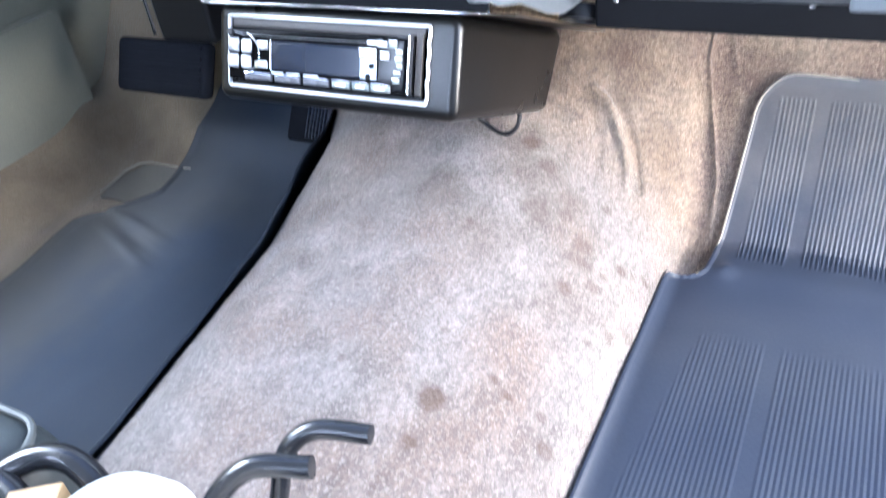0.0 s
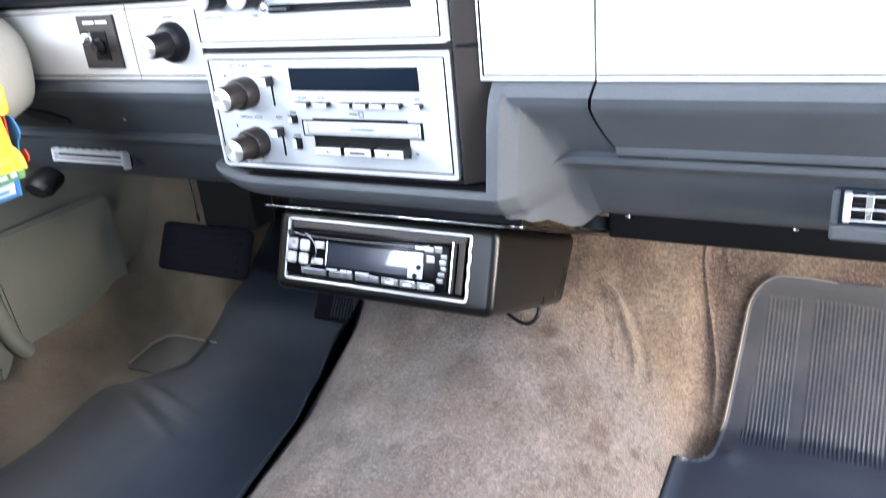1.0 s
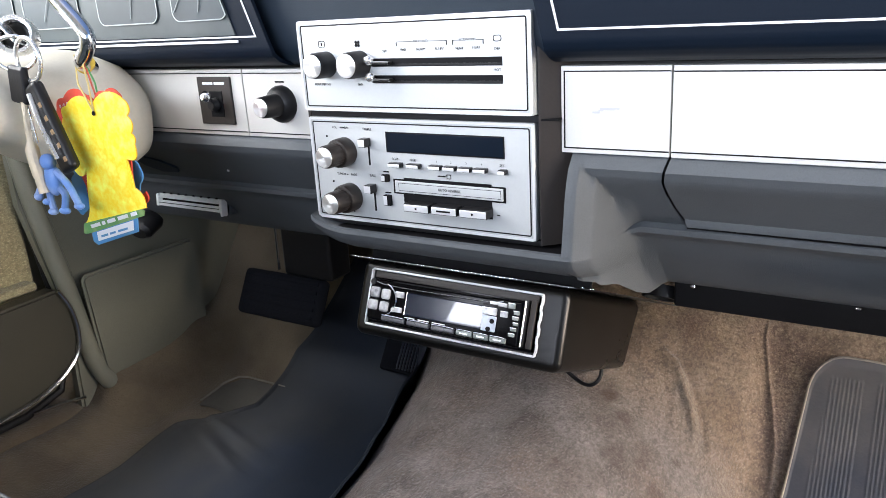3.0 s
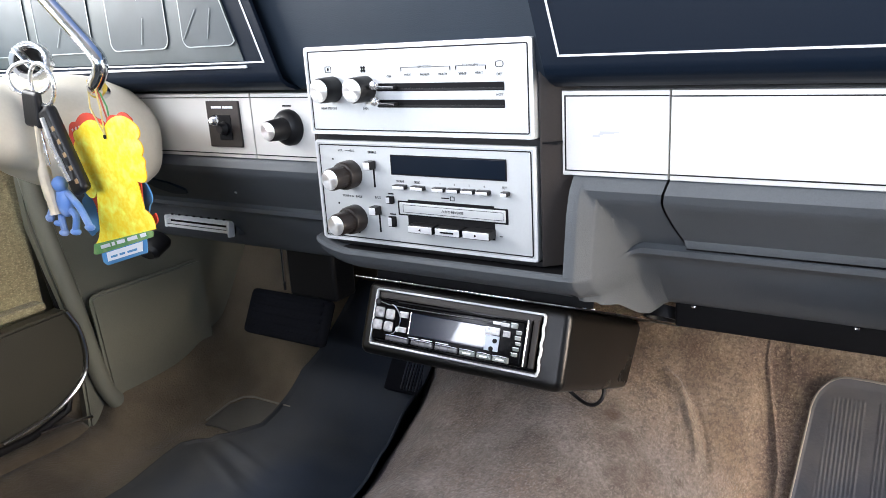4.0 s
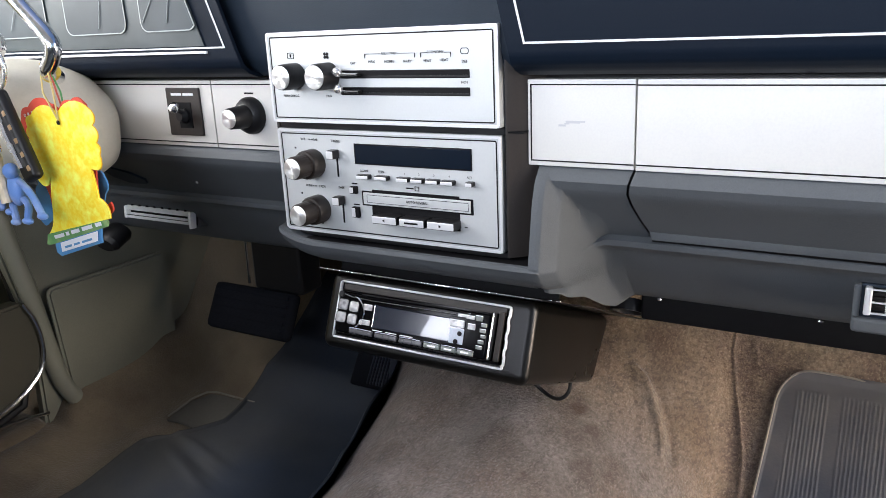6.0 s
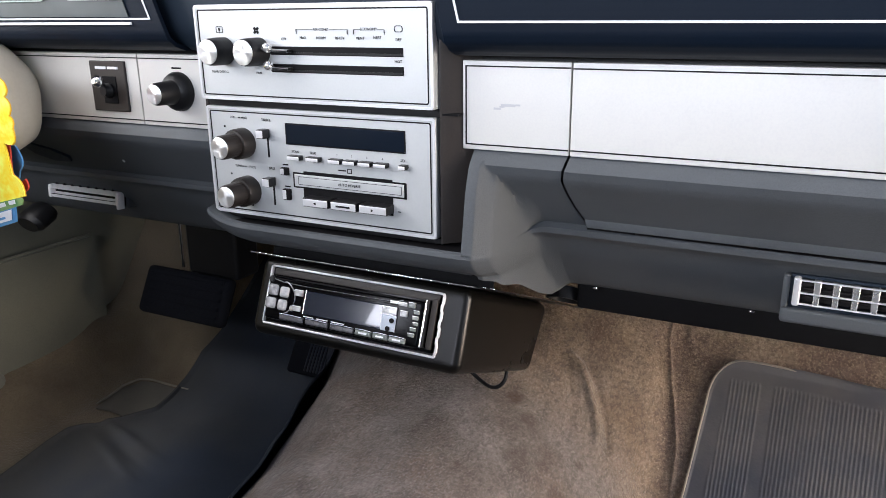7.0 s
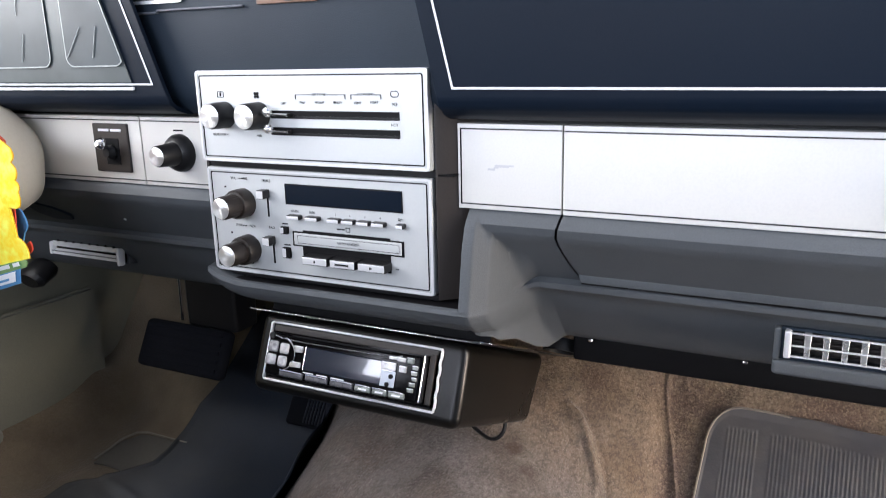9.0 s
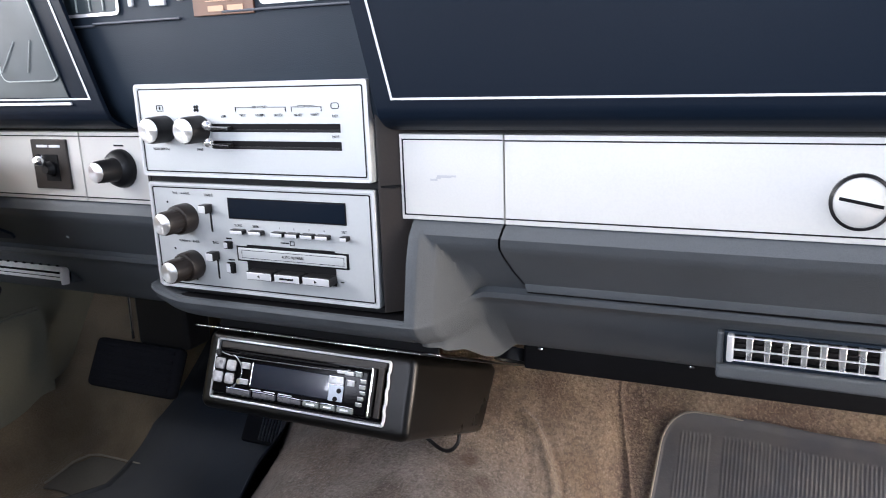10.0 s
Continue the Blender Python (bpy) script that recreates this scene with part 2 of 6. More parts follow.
def dust_and_light(material, color, y0, y1, strength, axis="Y"):
    """Pale tone on rubber, strongest past y1 along an axis, with ragged edges: dusty film and painted light."""
    nt = material.node_tree
    bs = nt.nodes["Principled BSDF"]
    src = bs.inputs["Base Color"].links[0].from_socket
    tc = nt.nodes.new("ShaderNodeTexCoord")
    sep = nt.nodes.new("ShaderNodeSeparateXYZ")
    nt.links.new(tc.outputs["Object"], sep.inputs[0])
    wob = nt.nodes.new("ShaderNodeTexNoise")
    wob.inputs["Scale"].default_value, wob.inputs["Detail"].default_value = 22, 6
    nt.links.new(tc.outputs["Object"], wob.inputs["Vector"])
    add = nt.nodes.new("ShaderNodeMath")
    add.operation = "MULTIPLY_ADD"
    add.inputs[1].default_value = 0.14
    nt.links.new(wob.outputs["Fac"], add.inputs[0])
    nt.links.new(sep.outputs[axis], add.inputs[2])
    r = nt.nodes.new("ShaderNodeMapRange")
    r.inputs["From Min"].default_value, r.inputs["From Max"].default_value = y0 + 0.07, y1 + 0.07
    r.inputs["To Max"].default_value = strength
    nt.links.new(add.outputs[0], r.inputs["Value"])
    mix = nt.nodes.new("ShaderNodeMix")
    mix.data_type = "RGBA"
    mix.inputs["B"].default_value = (*color, 1)
    nt.links.new(r.outputs[0], mix.inputs["Factor"])
    nt.links.new(src, mix.inputs["A"])
    nt.links.new(mix.outputs["Result"], bs.inputs["Base Color"])


# Warm door sheen painted onto the upper part of the passenger mat.
dust_and_light(RUBBER, (0.14, 0.128, 0.115), 0.19, 0.30, 0.6)
# Dusty left part of the driver mat, paler still in place of light.
dust_and_light(RUBBER_DARK, (0.075, 0.070, 0.058), -0.30, -0.52, 0.5, "X")
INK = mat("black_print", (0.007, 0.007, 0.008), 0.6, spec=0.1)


# ---- mesh helpers ----
def part(name, bm, material, parent=None, label="", smooth=True, angle=35):
    me = bpy.data.meshes.new(name)
    bm.normal_update()
    bm.to_mesh(me)
    weighted = None
    if smooth and len(bm.faces) < 3000 and all(e.calc_face_angle(0.0) < radians(angle + 13) for e in bm.edges if len(e.link_faces) == 2):
        weighted = [sum((f.normal * f.calc_area() for f in v.link_faces), Vector((0, 0, 0))).normalized() for v in bm.verts]
    bm.free()
    if smooth:
        me.shade_smooth()
        me.set_sharp_from_angle(angle=radians(angle))
        if weighted:
            me.normals_split_custom_set_from_vertices(weighted)
    me.materials.append(material)
    ob = new(name, me)
    if parent is not None:
        ob.parent = parent
    if label:
        ob["label"] = label
    return ob


def thing(name, at=(0, 0, 0), m=None):
    ob = new(name)
    ob.empty_display_size = 0.02
    ob.matrix_world = m if m is not None else Matrix.Translation(at)
    return ob


def box(x0, x1, y0, y1, z0, z1, bevel=0.0, segs=2, bm=None):
    b = bmesh.new()
    bmesh.ops.create_cube(b, size=1)
    for v in b.verts:
        v.co = Vector(((x0 + x1) / 2 + v.co.x * (x1 - x0), (y0 + y1) / 2 + v.co.y * (y1 - y0), (z0 + z1) / 2 + v.co.z * (z1 - z0)))
    if bevel:
        bmesh.ops.bevel(b, geom=b.edges[:], offset=bevel, segments=segs, affect="EDGES", profile=0.5)
    if bm is None:
        return b
    join(bm, b)
    return bm


def join(bm, other, m=None):
    me = bpy.data.meshes.new("joined")
    if m is not None:
        other.transform(m)
    other.to_mesh(me)
    other.free()
    bm.from_mesh(me)
    bpy.data.meshes.remove(me)
    return bm


def lathe(profile, segs=32, bm=None):
    """Turns (radius, height) pairs about z."""
    b = bmesh.new()
    rings = [[b.verts.new((r * math.cos(a), r * math.sin(a), h)) for a in (2 * math.pi * i / segs for i in range(segs))] for r, h in profile]
    for p, q in zip(rings, rings[1:]):
        for i in range(segs):
            b.faces.new((p[i], p[(i + 1) % segs], q[(i + 1) % segs], q[i]))
    b.faces.new(rings[0][::-1])
    b.faces.new(rings[-1])
    return b


def tube(points, radius, segs=10, closed=False, caps=True):
    b = bmesh.new()
    pts = [Vector(p) for p in points]
    rings, n = [], len(pts)
    up = Vector((0, 0, 1))
    for i, p in enumerate(pts):
        a = pts[(i - 1) % n] if closed or i else p
        c = pts[(i + 1) % n] if closed or i < n - 1 else p
        d = (c - a).normalized()
        s = d.cross(up)
        if s.length < 0.05:
            s = d.cross(Vector((1, 0, 0)))
        s.normalize()
        u = s.cross(d).normalized()
        up = u
        r = radius[i] if isinstance(radius, (list, tuple)) else radius
        rings.append([b.verts.new(p + r * (math.cos(t) * s + math.sin(t) * u)) for t in (2 * math.pi * k / segs for k in range(segs))])
    pairs = list(zip(rings, rings[1:])) + ([(rings[-1], rings[0])] if closed else [])
    for p, q in pairs:
        for k in range(segs):
            b.faces.new((p[k], p[(k + 1) % segs], q[(k + 1) % segs], q[k]))
    if caps and not closed:
        b.faces.new(rings[0][::-1])
        b.faces.new(rings[-1])
    bmesh.ops.recalc_face_normals(b, faces=b.faces[:])
    return b


def bend(points, steps=8):
    """A smooth curve through points."""
    p = [Vector(q) for q in points]
    p = [2 * p[0] - p[1]] + p + [2 * p[-1] - p[-2]]
    out = []
    for i in range(1, len(p) - 2):
        for k in range(steps):
            t = k / steps
            a, b, c, d = p[i - 1:i + 3]
            out.append(0.5 * ((2 * b) + (c - a) * t + (2 * a - 5 * b + 4 * c - d) * t * t + (3 * b - a - 3 * c + d) * t ** 3))
    out.append(p[-2])
    return out


def sheet(grid, thick=0.0):
    """A grid of points as faces; thick: closed downwards along the normals."""
    b = bmesh.new()
    vs = [[b.verts.new(p) for p in row] for row in grid]
    for r, s in zip(vs, vs[1:]):
        for i in range(len(r) - 1):
            b.faces.new((r[i], r[i + 1], s[i + 1], s[i]))
    bmesh.ops.recalc_face_normals(b, faces=b.faces[:])
    if thick:
        bmesh.ops.solidify(b, geom=b.faces[:], thickness=thick)
    return b


def slab(grid, thick):
    """A grid of points as a closed sheet of even depth below."""
    b = bmesh.new()
    top = [[b.verts.new(p) for p in row] for row in grid]
    low = [[b.verts.new((x, y, z - thick)) for x, y, z in row] for row in grid]
    for r, s, lr, ls in zip(top, top[1:], low, low[1:]):
        for i in range(len(r) - 1):
            b.faces.new((r[i], r[i + 1], s[i + 1], s[i]))
            b.faces.new((lr[i], ls[i], ls[i + 1], lr[i + 1]))
        for e in (0, -1):
            b.faces.new((r[e], s[e], ls[e], lr[e]) if e else (s[e], r[e], lr[e], ls[e]))
    for r, lr, back in ((top[0], low[0], False), (top[-1], low[-1], True)):
        for i in range(len(r) - 1):
            q = (r[i], lr[i], lr[i + 1], r[i + 1])
            b.faces.new(q[::-1] if back else q)
    return b


def outline(pts, y, width):
    """A flat frame line in the plane of the face at depth y along x, z points."""
    n = len(pts)
    b = bmesh.new()
    ins, outs = [], []
    for i in range(n):
        p0, p1, p2 = (Vector(pts[(i + k) % n]) for k in (-1, 0, 1))
        d0, d1 = (p1 - p0).normalized(), (p2 - p1).normalized()
        n0, n1 = Vector((-d0.y, d0.x)), Vector((-d1.y, d1.x))
        m = (n0 + n1)
        m = m / max(0.2, m.dot(n0))
        ins.append(b.verts.new((p1.x + m.x * width / 2, y, p1.y + m.y * width / 2)))
        outs.append(b.verts.new((p1.x - m.x * width / 2, y, p1.y - m.y * width / 2)))
    for i in range(n):
        j = (i + 1) % n
        b.faces.new((outs[i], outs[j], ins[j], ins[i]))
    b.normal_update()
    bmesh.ops.solidify(b, geom=b.faces[:], thickness=0.0006)
    bmesh.ops.recalc_face_normals(b, faces=b.faces[:])
    return b


def rect(x0, x1, z0, z1):
    return [(x0, z0), (x1, z0), (x1, z1), (x0, z1)]


def smooth01(t):
    t = min(1, max(0, t))
    return t * t * (3 - 2 * t)


def lerp_table(table, v):
    for (a, p), (b, q) in zip(table, table[1:]):
        if v <= b:
            return p if v <= a else p + (q - p) * (v - a) / (b - a)
    return table[-1][1]


# ---- floor and tunnel ----
def tunnel_top(y):
    return lerp_table([(-1.0, 0.17), (-0.3, 0.195), (0.0, 0.213), (0.15, 0.24), (0.22, 0.265), (0.30, 0.33), (0.40, 0.44), (0.6, 0.6)], y)


def floor_z(x, y):
    side = 0.10 if x > 0.05 else 0.065
    kink = 0.207 if x > 0.05 else 0.22
    soft = 0.012 if x > 0.05 else 0.05
    d = y - kink
    base = side + 1.55 * 0.5 * (d + math.sqrt(d * d + soft * soft)) - (0.775 * (math.sqrt(0.36 + soft * soft) - 0.6))
    left = lerp_table([(-0.9, -0.10), (-0.25, -0.115), (0.0, -0.147), (0.2, -0.188), (0.35, -0.255)], y)
    top = tunnel_top(y)
    if x < 0.06:
        u = min(1.0, max(0.0, (x - left + 0.020) / 0.14))
        f = (1 - (1 - u) ** 2.5) * smooth01(u / 0.2)
    else:
        u = min(1.0, max(0.0, (0.264 - x) / 0.204))
        f = (1 - (1 - u) ** 2) * smooth01(u / 0.2)
    rise = (0.030 + 0.045 * smooth01((y - 0.01) / 0.05)) * smooth01((-0.570 - x) / 0.09) * smooth01((0.30 - y) / 0.10)
    return max(base, side) + max(0.0, top - base) * f + rise


def crease(x, y, pts, w, h):
    """A ridge of pushed-up carpet along a line of points, dying out at its ends."""
    best, along = 9.0, 0.0
    for i, ((ax, ay), (bx, by)) in enumerate(zip(pts, pts[1:])):
        dx_, dy_ = bx - ax, by - ay
        u = min(1.0, max(0.0, ((x - ax) * dx_ + (y - ay) * dy_) / (dx_ * dx_ + dy_ * dy_)))
        off = math.hypot(x - ax - u * dx_, y - ay - u * dy_)
        if off < best:
            best, along = off, (i + u) / (len(pts) - 1)
    if best > 4 * w:
        return 0.0
    return h * math.exp(-(best / w) ** 2) * min(1.0, 5 * along * (1 - along) + 0.15)


RIDGES = (([(0.244, 0.335), (0.243, 0.319), (0.243, 0.303), (0.252, 0.283), (0.261, 0.264), (0.269, 0.244), (0.271, 0.228), (0.272, 0.205)], 0.0022, 0.0050),
          ([(0.226, 0.312), (0.229, 0.304), (0.237, 0.287), (0.248, 0.266), (0.259, 0.241), (0.263, 0.215)], 0.0075, -0.0034),
          ([(0.135, 0.236), (0.147, 0.231), (0.160, 0.228), (0.168, 0.222), (0.179, 0.210), (0.188, 0.198), (0.195, 0.182), (0.199, 0.160)], 0.0055, 0.0090),
          ([(0.158, 0.242), (0.169, 0.236), (0.180, 0.230), (0.189, 0.221), (0.197, 0.206), (0.204, 0.190), (0.207, 0.170)], 0.0050, -0.0070),
          ([(0.140, 0.226), (0.152, 0.212), (0.162, 0.192), (0.166, 0.172), (0.168, 0.150)], 0.0055, -0.0035),
          ([(0.206, 0.306), (0.222, 0.302), (0.236, 0.296), (0.244, 0.286)], 0.0040, 0.0022),
          ([(0.262, 0.322), (0.266, 0.313), (0.270, 0.303)], 0.0030, 0.0026))


def carpet_z(x, y):
    z = floor_z(x, y)
    if x > 0.09 and y > 0.10:
        z += sum(crease(x, y, *r) for r in RIDGES)
    return z + 0.003 * noise.noise(Vector((x * 9, y * 9, 0))) + 0.0012 * noise.noise(Vector((x * 34, y * 34, 2)))


xs = np.r_[np.linspace(-0.78, -0.12, 66), np.linspace(-0.11, 0.12, 90), np.linspace(0.122, 0.223, 84), np.linspace(0.224, 0.282, 84), np.linspace(0.2835, 0.295, 8), np.linspace(0.30, 0.95, 50)]
ys = np.r_[np.linspace(-1.6, -0.35, 50), np.linspace(-0.34, 0.10, 110), np.linspace(0.1025, 0.36, 120), np.linspace(0.37, 0.5, 12)]
floor = part("floor", sheet([[(x, y, carpet_z(x, y)) for x in xs] for y in ys], 0.012), CARPET)
tagged(floor, "worn stained tan carpet over the transmission tunnel", "carpet", kind="structure")


# cut pile on the stretch of carpet nearest the eye: short leaning tufts
def pile(count, x0, x1, y0, y1):
    rng = np.random.default_rng(7)
    gx, gy = np.linspace(x0, x1, 150), np.linspace(y0, y1, 180)
    grid = np.array([[carpet_z(x, y) for x in gx] for y in gy])
    px, py = rng.uniform(x0, x1, count), rng.uniform(y0, y1, count)
    fx, fy = (px - x0) / (x1 - x0) * 149, (py - y0) / (y1 - y0) * 179
    ix, iy = np.minimum(fx.astype(int), 148), np.minimum(fy.astype(int), 178)
    tx, ty = fx - ix, fy - iy
    pz = (grid[iy, ix] * (1 - tx) + grid[iy, ix + 1] * tx) * (1 - ty) + (grid[iy + 1, ix] * (1 - tx) + grid[iy + 1, ix + 1] * tx) * ty
    turn, wide = rng.uniform(0, 2 * np.pi, count), rng.uniform(0.0005, 0.0009, count)
    tall, lean, way = rng.uniform(0.0, 0.0003, count), rng.uniform(0.0010, 0.0026, count), rng.uniform(0, 2 * np.pi, count)
    ax, ay = wide * np.cos(turn), wide * np.sin(turn)
    v = np.empty((count, 3, 3))
    v[:, 0] = np.stack([px - ax, py - ay, pz - 0.0003], 1)
    v[:, 1] = np.stack([px + ax, py + ay, pz - 0.0003], 1)
    v[:, 2] = np.stack([px + lean * np.cos(way), py + lean * np.sin(way), pz + tall], 1)
    under = ((v[:, 1, 0] - v[:, 0, 0]) * (v[:, 2, 1] - v[:, 0, 1]) - (v[:, 1, 1] - v[:, 0, 1]) * (v[:, 2, 0] - v[:, 0, 0])) < 0
    v[under, :2] = v[under, 1::-1]
    me = bpy.data.meshes.new("carpet_pile")
    me.from_pydata(v.reshape(-1, 3).tolist(), [], np.arange(3 * count).reshape(-1, 3).tolist())
    gz_y, gz_x = np.gradient(grid, (y1 - y0) / 179, (x1 - x0) / 149)
    nrm = np.stack([-gz_x[iy, ix] + rng.normal(0, 0.35, count), -gz_y[iy, ix] + rng.normal(0, 0.35, count), np.ones(count)], 1)
    nrm /= np.linalg.norm(nrm, axis=1)[:, None]
    me.shade_smooth()
    me.normals_split_custom_set_from_vertices(np.repeat(nrm, 3, axis=0).tolist())
    me.materials.append(CARPET)
    return new("carpet_pile", me)


tagged(pile(120000, -0.15, 0.30, -0.28, 0.36), "matted tan carpet pile on the transmission tunnel", "carpet pile", kind="stuff")

# ---- rubber mats ----
MAT_EDGE = [(-0.7, 0.245), (0.126, 0.245), (0.136, 0.2465), (0.141, 0.250), (0.1435, 0.256), (0.1455, 0.265), (0.151, 0.273), (0.160, 0.2785), (0.175, 0.2805), (0.20, 0.2820), (0.275, 0.2925)]


def passenger_mat():
    """Ribbed mat, bent up the toe board: a flat field, a plain bend, and a ribbed upper field."""
    pitch = 0.00105
    cols = np.arange(0.244, 0.702, pitch)
    ylist = np.r_[np.linspace(-0.62, 0.050, 34), np.linspace(0.055, 0.125, 12), np.linspace(0.128, 0.166, 22), np.linspace(0.170, 0.205, 10), np.linspace(0.207, 0.215, 3), np.linspace(0.22, 0.272, 14), np.linspace(0.275, 0.302, 22)]
    rows = []
    for y in ylist:
        x0 = lerp_table(MAT_EDGE, y)
        x1 = 0.70 - 0.03 * smooth01((y - 0.14) / 0.022)
        if y > 0.275:
            u = min(1.0, (y - 0.275) / 0.027)
            dx_ = 0.036 * (1 - math.sqrt(max(0, 1 - u * u)))
            x0, x1 = x0 + dx_, x1 - dx_
        row = []
        for n_, c in enumerate(cols):
            x = min(x1 - 1e-5 * (0.71 - c), max(x0 + 1e-5 * (c - 0.24), c))
            rim = min(x - x0, x1 - x, 0.3025 - y)
            z = floor_z(max(x, 0.248), y) + 0.0065 + 0.0022 * smooth01((0.0045 - rim) / 0.002)
            z += 0.004 * math.exp(-((y - 0.175) / 0.025) ** 2) + 0.0025 * noise.noise(Vector((x * 14, y * 14, 3)))
            z += 0.005 * math.exp(-((x - 0.297) / 0.010) ** 2 - ((y - 0.162) / 0.009) ** 2)
            if y < 0.2:
                field = smooth01((0.070 - y) / 0.004) * (x > 0.285 + 0.12 * y) * (x1 - x > 0.02) * 0.0006
            else:
                field = (y < 0.290) * (rim > 0.013) * (x - lerp_table(MAT_EDGE, min(y, 0.27)) > 0.021) * 0.0011
            if 0.186 < y <= 0.2:
                field = 0.0011 * (x - x0 > 0.022)
            if field and not 0.3475 < x < 0.3605:
                z += field * (n_ % 4 < 2)
            row.append((x, y - 0.09 * max(0.0, x - 0.36) * smooth01((y - 0.18) / 0.1), z))
        rows.append(row)
    return slab(rows, 0.004)


def driver_mat():
    rows = []
    for y in np.r_[np.linspace(-0.55, 0.0, 30), np.linspace(0.01, 0.34, 110)]:
        xl = lerp_table([(-0.6, -0.54), (-0.06, -0.505), (0.018, -0.518), (0.052, -0.519), (0.067, -0.505), (0.079, -0.485), (0.111, -0.463), (0.143, -0.445), (0.195, -0.450), (0.243, -0.445), (0.268, -0.423), (0.35, -0.38)], y)
        xr = lerp_table([(-0.6, -0.046), (-0.25, -0.064), (-0.05, -0.097), (0.05, -0.121), (0.212, -0.167), (0.35, -0.215)], y)
        row = []
        for c in np.linspace(0, 1, 90):
            x = xl + (xr - xl) * c
            lift = smooth01((c - 0.86) / 0.14) * (0.006 * smooth01((y + 0.05) / 0.12) + 0.016 * math.exp(-((y - 0.10) / 0.055) ** 2) + 0.006 * math.exp(-((y - 0.01) / 0.02) ** 2))
            rim = 0.004 if c < 0.02 else 0.0
            rip = 0.0
            for yc, slope, xc, wide, h in ((0.080, 0.25, -0.43, 0.06, 0.004), (0.064, 0.32, -0.41, 0.05, -0.003), (0.048, 0.38, -0.40, 0.06, 0.003)):
                rip += h * math.exp(-((y - yc + slope * (x + 0.45)) / 0.007) ** 2) * math.exp(-((x - xc) / wide) ** 2)
            wave = 0.006 * noise.noise(Vector((x * 6, y * 6, 1))) + 0.0015 * noise.noise(Vector((x * 25, y * 25, 5)))
            row.append((x, y, floor_z(x, y) + 0.012 + lift + rim + rip + wave))
        rows.append(row)
    return slab(rows, 0.004)


pm = thing("floor_mat")
part("mat_sheet", passenger_mat(), RUBBER, pm, angle=50)
PALE_EDGE = mat("pale_rubber_edge", (0.30, 0.262, 0.21), 0.5, mottle=0.4, mscale=30, second=(0.06, 0.065, 0.075))
bead = [(lerp_table(MAT_EDGE, y) + 0.0008, y) for y in np.linspace(0.150, 0.275, 26)]
bead += [(0.2933 + 0.036 * (1 - math.cos(a)), 0.275 + 0.0268 * math.sin(a)) for a in (math.pi / 2 * k / 10 for k in range(1, 11))] + [(0.33 + 0.02 * k, 0.3018 - 0.09 * max(0.0, 0.02 * k - 0.03)) for k in range(1, 17)]
part("edge_bead", tube([(x, y, floor_z(max(x, 0.248), y) + 0.0093 + 0.0025 * noise.noise(Vector((x * 14, y * 14, 3)))) for x, y in bead], 0.0013, 8), PALE_EDGE, pm, "pale edge bead")
tagged(pm, "ribbed grey rubber floor mat on the passenger carpet", "floor mat", group="rubber floor mats")
dm = part("floor_mat", driver_mat(), RUBBER_DARK, angle=50)
tagged(dm, "smooth dusty dark rubber floor mat below the pedals", "floor mat", group="rubber floor mats")
heel = thing("heel_pad")
rows = []
for y in np.linspace(0.12, 0.195, 12):
    rows.append([(x, y, floor_z(x, y) + 0.006 + 0.002 * math.sin((x + y) * 60)) for x in np.linspace(-0.545 + 0.02 * smooth01((y - 0.17) / 0.03), -0.43, 16)])
part("pad", sheet(rows, 0.003), mat("clear_vinyl", (0.115, 0.108, 0.094), 0.35, grain=0.2, scale=200, mottle=0.4), heel)
part("pad_rim", tube([(-0.543, 0.122 + 0.0055 * k, floor_z(-0.543, 0.122 + 0.0055 * k) + 0.011) for k in range(10)] + [(-0.528, 0.190, floor_z(-0.528, 0.19) + 0.011)] + [(-0.51 + 0.01 * k, 0.1945, floor_z(-0.51 + 0.01 * k, 0.1945) + 0.011) for k in range(9)], 0.0016, 6), mat("pale_vinyl_rim", (0.24, 0.22, 0.18), 0.35, mottle=0.4, mscale=40), heel, "pale rim")
tagged(heel, "translucent vinyl heel pad beside the driver mat", "heel pad")


# ---- dashboard ----
SIDE = [(0.602, 0.014), (0.534, 0.014), (0.531, 0.003), (0.527, -0.001), (0.520, -0.0045), (0.512, -0.001), (0.492, 0.0205), (0.473, 0.039), (0.4655, 0.047), (0.4615, 0.0425), (0.4565, 0.043),
        (0.450, 0.053), (0.432, 0.066), (0.410, 0.085), (0.397, 0.097), (0.392, 0.104), (0.390, 0.13), (0.392, 0.2)]
MID = [(0.602, 0.014), (0.534, 0.014), (0.531, 0.013), (0.527, 0.013), (0.520, 0.013), (0.512, 0.013), (0.492, 0.013), (0.449, 0.013), (0.4475, -0.014), (0.4500, -0.0205), (0.4492, -0.0245),
       (0.4455, -0.0257), (0.437, -0.0200), (0.429, -0.0110), (0.425, -0.003), (0.422, 0.01), (0.420, 0.08), (0.42, 0.2)]


